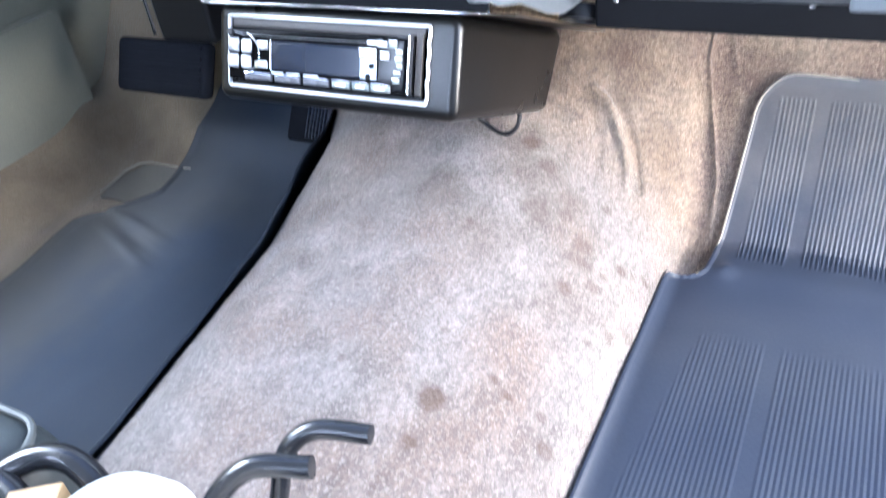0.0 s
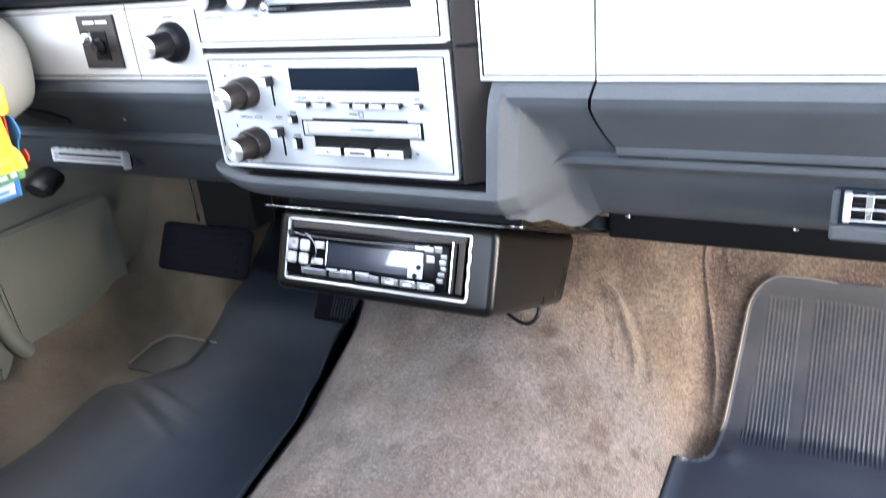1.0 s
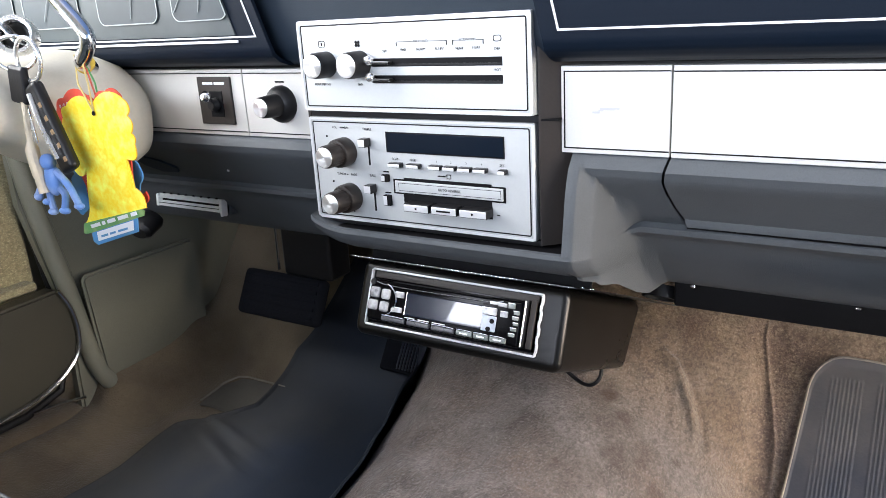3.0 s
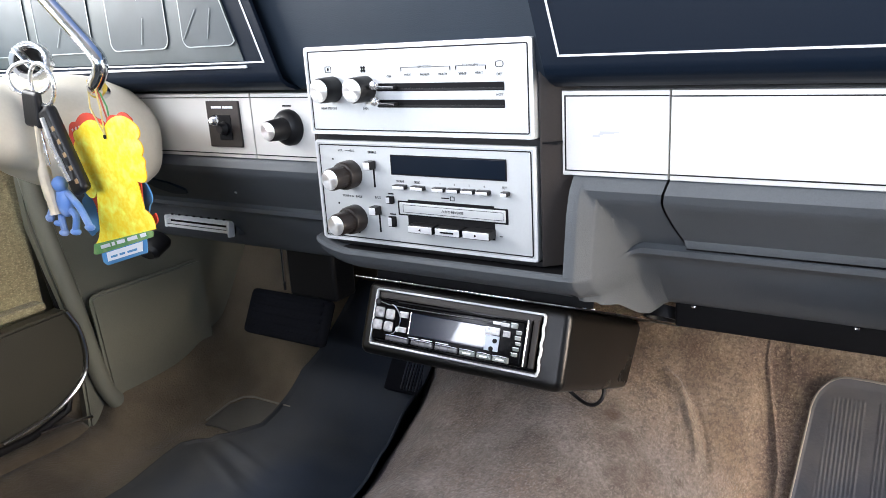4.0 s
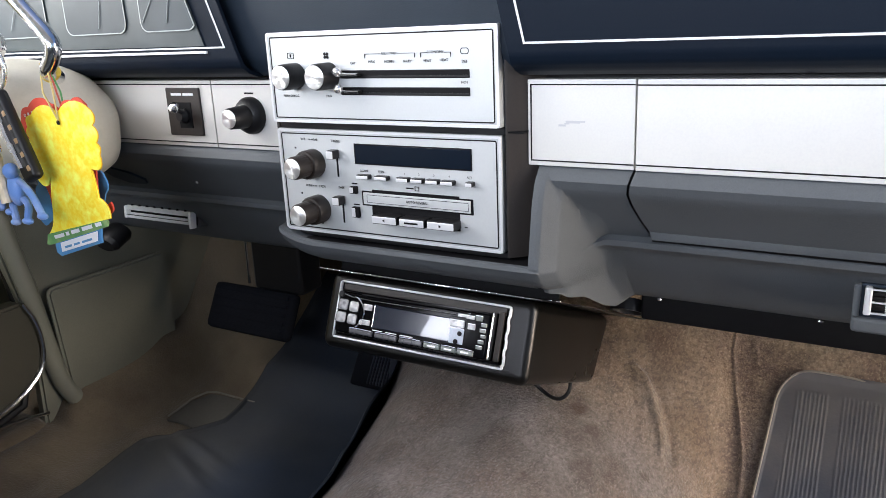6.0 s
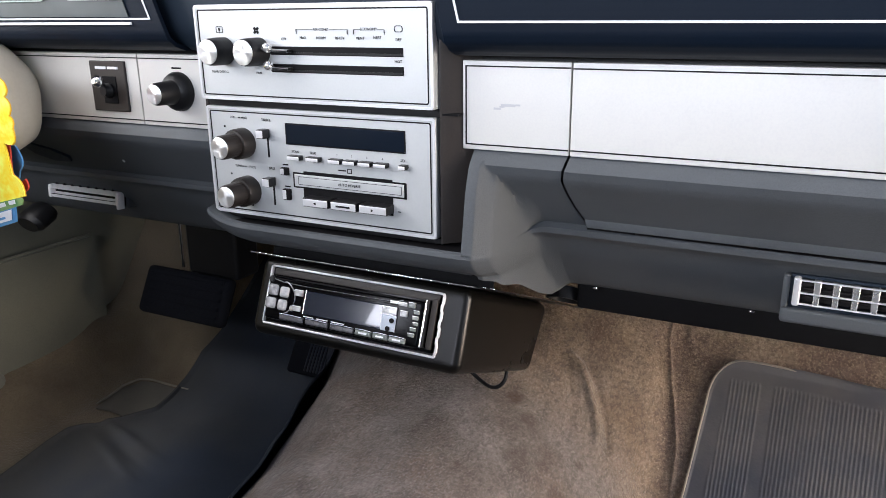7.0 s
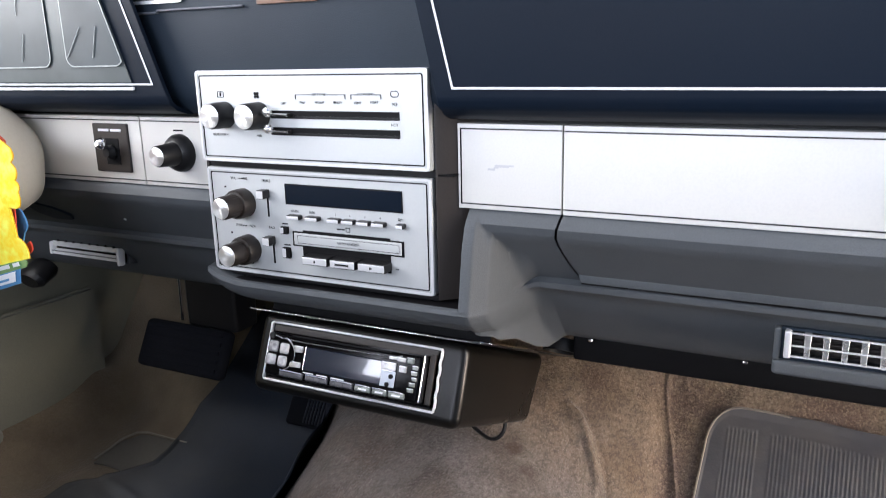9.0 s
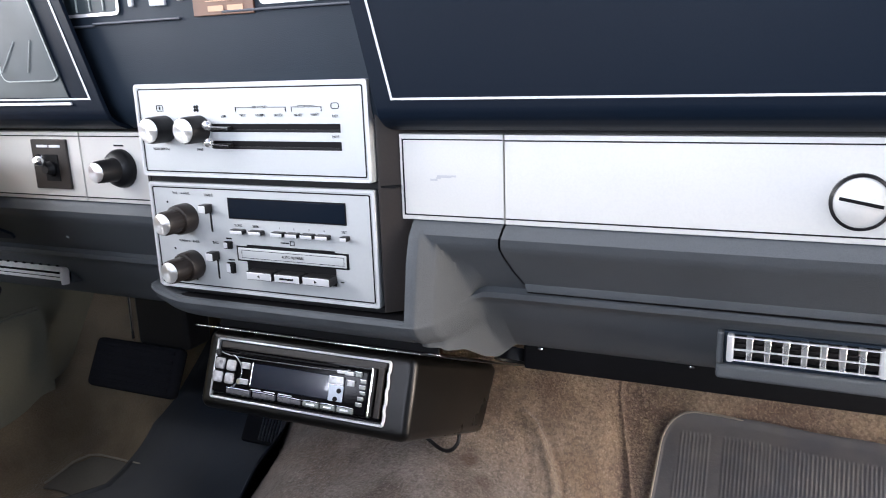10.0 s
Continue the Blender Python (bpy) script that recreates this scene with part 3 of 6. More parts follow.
def dash_point(x, k):
    """The lower dash: set back at both sides, with a block in the middle whose right flank runs back to the panel."""
    (zs, ys), (zm, ym) = SIDE[k], MID[k]
    left = smooth01((x + 0.148) / 0.010)
    if x < -0.095 and zm < 0.46:
        u = min(1.0, (-0.095 - x) / 0.05)
        zm += 0.022 * (1 - math.sqrt(1 - u * u)) * smooth01((0.46 - zm) / 0.012)
    if x <= 0.1275:
        return (x, ys + (ym - ys) * left, zs + (zm - zs) * left)
    if k < 6:
        return (x, ys, zs)
    f = smooth01((0.176 - x) / 0.032)
    z = zs + (zm - zs) * f
    if x < 0.182 and z < 0.45:
        # the flank hangs lower than the panel that it runs back to
        edge_z = lerp_table([(0.1335, 0.422), (0.145, 0.418), (0.155, 0.408), (0.163, 0.390), (0.168, 0.383), (0.172, 0.384), (0.182, 0.390)], x)
        z = 0.45 - (0.45 - z) * (0.45 - edge_z) / (0.06 - 0.03 * f)
    rim = lerp_table([(0.42, 0.0), (0.425, -0.003), (0.429, -0.0110), (0.437, -0.0200), (0.4455, -0.0257), (0.450, -0.0240), (0.50, -0.015), (0.531, -0.004)], z)
    if x <= 0.1335:
        y = max(rim, ym) if z < 0.43 else rim
        return (x, ys + (y - ys) * smooth01((0.528 - z) / 0.012), z)
    wall = rim + lerp_table([(0.1335, 0.0), (0.1375, 0.001), (0.148, 0.0135), (0.1495, 0.017), (0.176, 0.122), (0.25, 0.55)], x)
    d, soft = ys - wall, 0.011 * smooth01((x - 0.1335) / 0.016) * smooth01((0.520 - z) / 0.05)
    s = smooth01((0.528 - z) / 0.012)
    return (x, ys + (0.5 * (ys + wall - math.sqrt(d * d + soft * soft)) - ys) * s, z)


def finer(table, n=4):
    out = []
    for p, q in zip(table, table[1:]):
        out += [tuple(a + (b - a) * k / n for a, b in zip(p, q)) for k in range(n)]
    return out + [table[-1]]


SIDE, MID = finer(SIDE, 3), finer(MID, 3)
dash = thing("dashboard")
tagged(dash, "charcoal vinyl car dashboard with black padded top", "dashboard", kind="structure")
dx = np.r_[np.linspace(-0.70, -0.19, 30), np.linspace(-0.18, -0.13, 24), np.linspace(-0.126, -0.09, 14), np.linspace(-0.08, 0.1275, 12), np.linspace(0.1285, 0.23, 100), np.linspace(0.24, 0.95, 40)]
# the gap between the middle and the glove box door, as x over height
def gap_x(z):
    return lerp_table([(0.45, 0.2135), (0.461, 0.2135), (0.470, 0.211), (0.487, 0.2055), (0.500, 0.2035), (0.510, 0.2030), (0.520, 0.2050), (0.531, 0.2078), (0.60, 0.2078)], z)


CREASE = max(k for k, p in enumerate(SIDE) if p[0] >= 0.462)
rows = [[dash_point(min(x, gap_x(SIDE[k][0]) - 0.0012) if k <= CREASE else x, k) for x in dx] for k in range(len(SIDE))]
part("lower_panel", sheet(rows), VINYL, dash, "charcoal grained vinyl lower panel", angle=40)
# Black surround that also stands in for shade below the radio.
part("recess_shade_tray", box(-0.124, 0.1265, -0.0190, 0.0125, 0.4482, 0.4492, 0.0003, 1), INK, dash, "black surround below the radio with its shade painted in")
part("seam_filler", sheet([[(0.19, y + 0.006, z), (0.25, y + 0.006, z)] for z, y in SIDE[:CREASE + 2]]), BLACK, dash)

glove = thing("glove_box_door")
rows = []
for k in range(3, CREASE + 1):
    z, y = SIDE[k]
    if z < 0.4725:
        continue
    rows.append([(gap_x(z) + 0.0012 + (0.93 - gap_x(z)) * c ** 2, y - 0.0015, z) for c in np.linspace(0, 1, 60)])
for z, y in ((0.4690, 0.0385), (0.4660, 0.0395), (0.4650, 0.047)):
    rows.append([(gap_x(z) + 0.0012 + (0.93 - gap_x(z)) * c ** 2, y - 0.0015, z) for c in np.linspace(0, 1, 60)])
part("door_skin", sheet(rows, 0.003), VINYL, glove, "charcoal grained vinyl door skin", angle=40)
tagged(glove, "closed glove box door with silver strip and lock", "glove box")
gp = part("silver_strip", box(0.2088, 0.93, -0.001, 0.010, 0.531, 0.600, 0.0006), SILVER, glove, "brushed silver strip")
for z_ in (0.5355, 0.5955):
    part("border_line", box(0.2092, 0.925, -0.0016, -0.0008, z_ - 0.0005, z_ + 0.0005), INK, gp, smooth=False)
LOCK = Matrix.Translation((0.4485, -0.001, 0.559)) @ Matrix.Rotation(radians(90), 4, "X")
b = lathe([(0.0185, 0.0), (0.0185, 0.004), (0.0165, 0.0055), (0.0165, 0.0045)], 40)
b.transform(LOCK)
lk = part("lock_ring", b, BLACK, glove)
b = lathe([(0.0163, 0.0), (0.0163, 0.0045), (0.0155, 0.005)], 40)
b.transform(LOCK)
ld = part("lock_disc", b, SILVER, glove, "round brushed lock disc")
b = box(-0.013, 0.013, -0.0057, -0.0048, -0.0011, 0.0011)
b.transform(Matrix.Translation((0.4485, -0.001, 0.559)) @ Matrix.Rotation(radians(11), 4, "Y"))
part("key_slot", b, INK, ld)

# upper pad: right brow, cluster brow and the lower middle
UP = [(0.016, 0.603), (-0.008, 0.604), (-0.020, 0.608), (-0.028, 0.614), (-0.0305, 0.620), (-0.031, 0.63), (-0.031, 0.83), (-0.01, 0.85), (0.42, 0.86)]
MIDUP = [(0.016, 0.603), (0.000, 0.604), (-0.006, 0.608), (-0.010, 0.614), (-0.0125, 0.620), (-0.014, 0.63), (-0.015, 0.83), (0.0, 0.85), (0.42, 0.86)]


def brow(x0lo, x0hi, x1lo, x1hi, prof):
    rows = []
    for y, z in finer(prof, 3):
        f = max(0, z - 0.62) / 0.21
        a, c = x0lo + (x0hi - x0lo) * f, x1lo + (x1hi - x1lo) * f
        rows.append([(a + (c - a) * k / 20, y, z) for k in range(21)])
    b = sheet(rows, 0.004)
    lo = min(v.co.y for v in b.verts)
    b.transform(Matrix.Translation((0, min(p[0] for p in prof) - lo, 0)))
    return b


part("passenger_brow", brow(0.118, 0.07, 0.95, 0.95, UP), GLOSS, dash, "glossy black padded brow", angle=40)
part("cluster_brow", brow(-0.75, -0.75, -0.160, -0.24, UP), GLOSS, dash, "glossy black cluster brow", angle=40)
part("middle_pad", brow(-0.27, -0.29, 0.128, 0.12, MIDUP), VINYL_DARK, dash, "", angle=40)
part("back_board", box(-0.75, 0.95, 0.02, 0.022, 0.535, 0.86), BLACK, dash)
# Black strip in place of the shade under the brow.
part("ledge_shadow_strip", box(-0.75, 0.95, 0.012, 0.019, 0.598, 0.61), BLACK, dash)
b = bmesh.new()
join(b, sheet([[(0.1045, -0.011, z), (0.1065, -0.0105, z), (0.131, 0.012, z)] for z in (0.452, 0.5575, 0.5595, 0.643)], 0.002))
part("stack_side", b, BROWN_BLACK, dash, "brown-black side of the centre stack")
part("stack_joint", box(0.1045, 0.12, -0.0105, 0.004, 0.5578, 0.5592), INK, dash, smooth=False)
part("stack_side", box(-0.1405, -0.137, -0.010, 0.035, 0.450, 0.642, 0.001), BROWN_BLACK, dash)
part("stack_sill", box(-0.137, 0.1045, -0.008, 0.02, 0.450, 0.4555, 0.001), BLACK, dash)
part("stack_divider", box(-0.137, 0.1045, -0.009, 0.02, 0.5555, 0.5625, 0.001), BLACK, dash)

# white pinstripes
b = outline([(0.131, 0.6290), (0.92, 0.6270), (0.92, 0.80), (0.0895, 0.80)], -0.0318, 0.0016)
part("pinstripe", b, WHITE_LINE, dash, "white pinstripe border")
b = outline([(-0.70, 0.634), (-0.1765, 0.6328), (-0.241, 0.80), (-0.70, 0.80)], -0.0318, 0.0015)
part("pinstripe", b, WHITE_LINE, dash, "white pinstripe border")
part("lens_edge", box(-0.70, -0.199, -0.0335, -0.0312, 0.6275, 0.6300, 0.0004), WHITE_LINE, dash)

# instrument cluster
ic = thing("instrument_cluster", (0, 0, 0))
tagged(ic, "instrument cluster with pale outlined gauge windows behind glass", "gauges")
LENS = mat("cluster_face", (0.034, 0.046, 0.050), 0.4, spec=0.3, mottle=0.7, mscale=7, coat=0.1, second=(0.08, 0.095, 0.10))
b = bmesh.new()
vs = [b.verts.new((x, -0.0325, z)) for x, z in ((-0.69, 0.6365), (-0.2015, 0.6345), (-0.262, 0.795), (-0.69, 0.795))]
b.faces.new(vs)
b.normal_update()
bmesh.ops.solidify(b, geom=b.faces[:], thickness=0.001)
bmesh.ops.recalc_face_normals(b, faces=b.faces[:])
part("gauge_face", b, LENS, ic, "grey-blue gauge face under clear lens", smooth=False)


def rounded(x0, x1, z0, z1, r, skew=0.0, n=5):
    pts = []
    for cx, cz, a0 in ((x1 - r, z0 + r, -90), (x1 - r, z1 - r, 0), (x0 + r, z1 - r, 90), (x0 + r, z0 + r, 180)):
        for k in range(n + 1):
            a = radians(a0 + 90 * k / n)
            px, pz = cx + r * math.cos(a), cz + r * math.sin(a)
            pts.append((px - skew * (pz - z0), pz))
    return pts


PALE = mat("pale_grey_line", (0.30, 0.34, 0.34), 0.4)
NEEDLE = mat("dull_needle", (0.16, 0.19, 0.20), 0.5, mottle=0.4, mscale=60)
DIAL = mat("dial_black", (0.034, 0.047, 0.055), 0.45, spec=0.3, mottle=0.6, mscale=14, coat=0.06)
for x0, x1, sk in ((-0.655, -0.56, 0.0), (-0.540, -0.436, 0.05), (-0.402, -0.307, 0.02), (-0.284, -0.208, 0.34)):
    pts = rounded(x0, x1, 0.650, 0.785, 0.010, 0.0)
    if sk > 0.3:
        pts = [(min(px, -0.2075 - 0.37 * (pz - 0.648)), pz) for px, pz in pts]
    b = bmesh.new()
    b.faces.new([b.verts.new((px, -0.0337, pz)) for px, pz in pts])
    bmesh.ops.recalc_face_normals(b, faces=b.faces[:])
    bmesh.ops.solidify(b, geom=b.faces[:], thickness=-0.0004)
    w = part("gauge_window", b, DIAL, ic, "", smooth=False)
    part("window_outline", outline(pts, -0.0342, 0.0011), PALE, w)
for x, z, a, n in ((-0.345, 0.655, 14, 0.028), (-0.342, 0.700, 9, 0.07), (-0.242, 0.657, 16, 0.03), (-0.270, 0.655, 38, 0.035), (-0.49, 0.655, 30, 0.045)):
    b = box(-0.0006, 0.0006, -0.0006, 0.0, -n / 2, n / 2, 0.0002, 1)
    b.transform(Matrix.Translation((x, -0.0346, z + n / 2)) @ Matrix.Rotation(radians(a), 4, "Y"))
    part("needle", b, NEEDLE, ic)


# ---- small instruments ----
def text(body, x, z, size, parent, y, material=INK, align="CENTER"):
    cu = bpy.data.curves.new("lettering", "FONT")
    cu.body, cu.size, cu.align_x, cu.align_y = body, size, align, "CENTER"
    cu.extrude, cu.resolution_u = 0.00008, 2
    tmp = bpy.data.objects.new("lettering", cu)
    scene.collection.objects.link(tmp)
    me = bpy.data.meshes.new_from_object(tmp.evaluated_get(bpy.context.evaluated_depsgraph_get()))
    bpy.data.objects.remove(tmp)
    me.transform(Matrix.Translation((x, y, z)) @ Matrix.Rotation(radians(90), 4, "X"))
    me.materials.clear()
    me.materials.append(material)
    ob = new("lettering", me)
    ob.parent = parent
    return ob


def bar(x0, x1, z0, z1, parent, y, material=INK, name="print_bar"):
    return part(name, box(x0, x1, y - 0.0003, y + 0.0003, z0, z1), material, parent, smooth=False)


def knob(parent, x, z, y, r, depth, body, disc, label, flutes=24, step=None):
    """A fluted knob with a spun metal disc on its end, standing out of the face towards -y."""
    prof = [(r * 1.0, 0.0), (r, depth * 0.55), (r * 0.97, depth * 0.93), (r * 0.9, depth)]
    if step:
        prof = [(step, 0.0), (step, depth * 0.38), (step * 0.94, depth * 0.44), (r, depth * 0.45), (r, depth * 0.94), (r * 0.92, depth)]
    b = lathe(prof, 2 * flutes)
    for i, v in enumerate(b.verts):
        if i % 2 and 0.0 < v.co.z < depth * 0.99:
            v.co.x *= 0.965
            v.co.y *= 0.965
    m = Matrix.Translation((x, y, z)) @ Matrix.Rotation(radians(90), 4, "X")
    b.transform(m)
    kb = part("knob", b, body, parent, label, angle=25)
    b = lathe([(r * 0.88, 0.0), (r * 0.88, 0.0007), (r * 0.82, 0.0011), (r * 0.1, 0.0008)], 36)
    d = part("end_disc", b, disc, kb, "spun aluminium disc", angle=50)
    d.matrix_world = m @ Matrix.Translation((0, 0, depth - 0.0002))
    return kb


SPUN = bpy.data.materials.new("spun_aluminium")
SPUN.use_nodes = True
_b = SPUN.node_tree.nodes["Principled BSDF"]
_b.inputs["Base Color"].default_value, _b.inputs["Metallic"].default_value, _b.inputs["Roughness"].default_value = (0.93, 0.93, 0.93, 1), 0.85, 0.36
_b.inputs["Anisotropic"].default_value, _b.inputs["Anisotropic Rotation"].default_value = 0.9, 0.25
_t = SPUN.node_tree.nodes.new("ShaderNodeTangent")
_t.direction_type, _t.axis = "RADIAL", "Z"
SPUN.node_tree.links.new(_t.outputs[0], _b.inputs["Tangent"])

# heater control
HY = -0.018
hv = thing("heater_control", (0, 0, 0))
tagged(hv, "brushed silver heater control panel with two knobs and sliders", "heater control")
fp = part("faceplate", box(-0.136, 0.103, HY, 0.012, 0.5625, 0.6440, 0.0012), FACEPLATE, hv, "brushed silver faceplate")
EDGE = mat("bright_edge", (0.8, 0.81, 0.83), 0.3, metal=0.4, mottle=0.2, mscale=20, second=(0.7, 0.7, 0.72))
part("bright_edge", outline(rounded(-0.1348, 0.1018, 0.5638, 0.6428, 0.002), HY - 0.0006, 0.0024), EDGE, fp)
part("border_line", outline(rounded(-0.1315, 0.0985, 0.567, 0.6395, 0.0015), HY - 0.0003, 0.0011), INK, fp)
for x in (-0.104, -0.0655):
    knob(hv, x, 0.605, HY, 0.0118, 0.021, BLACK, SPUN, "black knob")
for z0, z1 in ((0.6025, 0.6095), (0.588, 0.595)):
    sl = part("slider_slot", box(-0.053, 0.077, HY - 0.0005, HY + 0.004, z0, z1, 0.0003, 1), INK, hv, "black slider slot", smooth=False)
    part("slot_lip", box(-0.053, 0.077, HY - 0.0011, HY - 0.0006, z0 + 0.0008, z0 + 0.0024), BLACK, sl, smooth=False)
    lever = part("slider_arm", box(-0.046, -0.030, HY - 0.009, HY - 0.0006, z0 + 0.0022, z1 - 0.0022, 0.0006), BLACK, hv, "black slider arm")
    b = lathe([(0.0012, 0), (0.0030, 0.0010), (0.0041, 0.0032), (0.0040, 0.0058), (0.0026, 0.0076), (0.0012, 0.0080)], 20)
    b.transform(Matrix.Translation((-0.0525, HY - 0.0105, (z0 + z1) / 2 + 0.0028)) @ Matrix.Rotation(radians(90), 4, "Y"))
    part("slider_tip", b, NICKEL, lever, "bright round slider tip")
    part("slider_shaft", tube([(-0.0450, HY - 0.0100, (z0 + z1) / 2 + 0.0010), (-0.0285, HY - 0.0085, (z0 + z1) / 2 + 0.0002)], 0.0011, 8), CHROME, lever, "chrome slider shaft")
TS = 0.0032
for s, x, z in (("REAR DEFOG", -0.111, 0.587), ("FAN", -0.067, 0.587), ("OFF", -0.038, 0.6155), ("MAX", -0.018, 0.6165), ("NORM", 0.0, 0.6165), ("BI-LEV", 0.0185, 0.6165),
                ("AIR COND", 0.0, 0.6232), ("ECONOMY", 0.046, 0.6235), ("VENT", 0.038, 0.6165), ("HEAT", 0.054, 0.617), ("DEF", 0.073, 0.6155), ("HOT", 0.0725, 0.599)):
    text(s, x, z, TS, hv, HY - 0.0004)
for x0, x1, g0, g1 in ((-0.025, 0.026, -0.0085, 0.0085), (0.0315, 0.0605, 0.038, 0.054)):
    bar(x0, g0, 0.6229, 0.6233, hv, HY - 0.0003)
    bar(g1, x1, 0.6229, 0.6233, hv, HY - 0.0003)
    bar(x0, x0 + 0.0004, 0.6195, 0.6233, hv, HY - 0.0003)
    bar(x1 - 0.0004, x1, 0.6195, 0.6233, hv, HY - 0.0003)
part("defrost_mark", outline(rounded(0.0695, 0.0765, 0.6215, 0.626, 0.0018), HY - 0.0003, 0.0006), INK, hv)
part("defrost_mark", outline(rounded(-0.1115, -0.1045, 0.6205, 0.6255, 0.0008), HY - 0.0003, 0.0006), INK, hv)
bar(-0.1086, -0.1074, 0.6215, 0.6245, hv, HY - 0.0003)
for k in range(4):
    b = box(0.0006, 0.0032, -0.0003, 0.0003, -0.0011, 0.0011)
    b.transform(Matrix.Translation((-0.067, HY - 0.0003, 0.6225)) @ Matrix.Rotation(radians(45 + 90 * k), 4, "Y"))
    part("fan_blade_mark", b, INK, hv, smooth=False)

# cassette radio
KNOB_BROWN = mat("dark_brown_knob", (0.014, 0.0095, 0.0072), 0.42, grain=0.3, scale=500, bump=0.15, mottle=0.3)
RY = -0.0125
ra = thing("cassette_radio", (-0.0018, 0, 0))
tagged(ra, "silver cassette radio with brown knobs and dark display", "radio")
fp = part("faceplate", box(-0.136, 0.103, RY, 0.012, 0.4555, 0.5558, 0.0012), FACEPLATE, ra, "brushed silver faceplate")
part("bright_edge", outline(rounded(-0.1348, 0.1018, 0.4568, 0.5545, 0.002), RY - 0.0006, 0.0024), EDGE, fp)
part("border_line", outline(rounded(-0.1315, 0.0985, 0.460, 0.5513, 0.0015), RY - 0.0003, 0.0011), INK, fp)
SCREEN = mat("smoked_display", (0.006, 0.010, 0.018), 0.18, mottle=0.2, second=(0.012, 0.016, 0.022), spec=0.3)
dsp = part("display", box(-0.045, 0.0745, RY - 0.0008, RY + 0.002, 0.5262, 0.5432, 0.0004, 1), SCREEN, ra, "dark smoked display window")
part("display_rim", outline(rect(-0.0455, 0.075, 0.5257, 0.5437), RY - 0.0006, 0.0009), INK, dsp)
for x, z in ((-0.0945, 0.5235), (-0.0925, 0.4795)):
    knob(ra, x, z, RY, 0.0108, 0.032, KNOB_BROWN, SPUN, "brown-black dual knob", step=0.0138)
for (x, z0, z1, zc, xc) in ((-0.0665, 0.512, 0.534, 0.534, -0.0675), (-0.0638, 0.468, 0.49, 0.4905, -0.0648)):
    sl = part("slider_slot", box(x - 0.0009, x + 0.0009, RY - 0.0004, RY + 0.002, z0, z1), INK, ra, "narrow black slot", smooth=False)
    cp = part("slider_cap", box(xc - 0.0042, xc + 0.0042, RY - 0.010, RY - 0.0005, zc - 0.004, zc + 0.004, 0.0008), BLACK, ra, "black slider cap")
    part("cap_face", box(xc - 0.0036, xc + 0.0036, RY - 0.0108, RY - 0.0098, zc - 0.0034, zc + 0.0034, 0.0003, 1), EDGE, cp, "bright cap face")
for x, w in ((-0.0355, 0.0068), (-0.0155, 0.0068), (0.0075, 0.0062), (0.0225, 0.0062), (0.0378, 0.0062), (0.053, 0.0062), (0.0743, 0.0034)):
    kb = part("push_button", box(x - w, x + w, RY - 0.006, RY + 0.001, 0.5125, 0.5165, 0.0006, 1), BLACK, ra, "black push button")
    part("button_face", box(x - w + 0.0004, x + w - 0.0004, RY - 0.0066, RY - 0.0058, 0.5128, 0.5158, 0.0003, 1), EDGE, kb)
for x, z, h in ((-0.0488, 0.501, 0.0034), (-0.0478, 0.48, 0.005)):
    kb = part("toggle_button", box(x - 0.0038, x + 0.0038, RY - 0.0035, RY + 0.001, z - h, z + h, 0.0004, 1), INK, ra)
    part("button_face", box(x - 0.0036, x + 0.0004, RY - 0.0042, RY - 0.0034, z - h + 0.0008, z + h - 0.0008, 0.0003, 1), EDGE, kb)
# cassette slot, stepped outline
cas = part("cassette_slot", box(-0.041, 0.0755, RY - 0.0006, RY + 0.003, 0.4868, 0.5008, 0.0004, 1), INK, ra, "black stepped cassette slot")
part("slot_step", box(-0.030, 0.062, RY - 0.0007, RY + 0.002, 0.4715, 0.4869), INK, cas, smooth=False)
part("slot_step", box(-0.029, 0.062, RY - 0.0007, RY + 0.002, 0.5007, 0.5024), INK, cas, smooth=False)
part("cassette_flap", box(-0.0385, 0.0735, RY - 0.002, RY - 0.0004, 0.4885, 0.4995, 0.0005, 1), FACEPLATE, ra, "silver cassette flap")
part("flap_line", outline(rect(-0.034, 0.0715, 0.4905, 0.4975), RY - 0.0021, 0.0004), INK, cas)
for i, (x0, x1) in enumerate(((-0.0235, 0.0035), (0.0060, 0.0325), (0.0350, 0.0625))):
    kb = part("tape_key", box(x0, x1, RY - 0.012, RY + 0.001, 0.4738, 0.4815, 0.0006, 1), BLACK, ra, "black tape key")
    part("key_face", box(x0 + 0.0006, x1 - 0.0006, RY - 0.0127, RY - 0.0118, 0.4744, 0.4808, 0.0004, 1), EDGE, kb, "bright key face")
    xm = (x0 + x1) / 2
    if i == 1:
        bar(xm - 0.007, xm + 0.007, 0.4768, 0.4783, ra, RY - 0.0129)
    else:
        s = -1 if i == 0 else 1
        b = bmesh.new()
        b.faces.new([b.verts.new((xm + dx_, RY - 0.0129, 0.4776 + dz)) for dx_, dz in ((-0.0012 * s, 0.0014), (-0.0012 * s, -0.0014), (0.0014 * s, 0.0))])
        bmesh.ops.solidify(b, geom=b.faces[:], thickness=0.0002)
        part("arrow_mark", b, INK, ra, smooth=False)
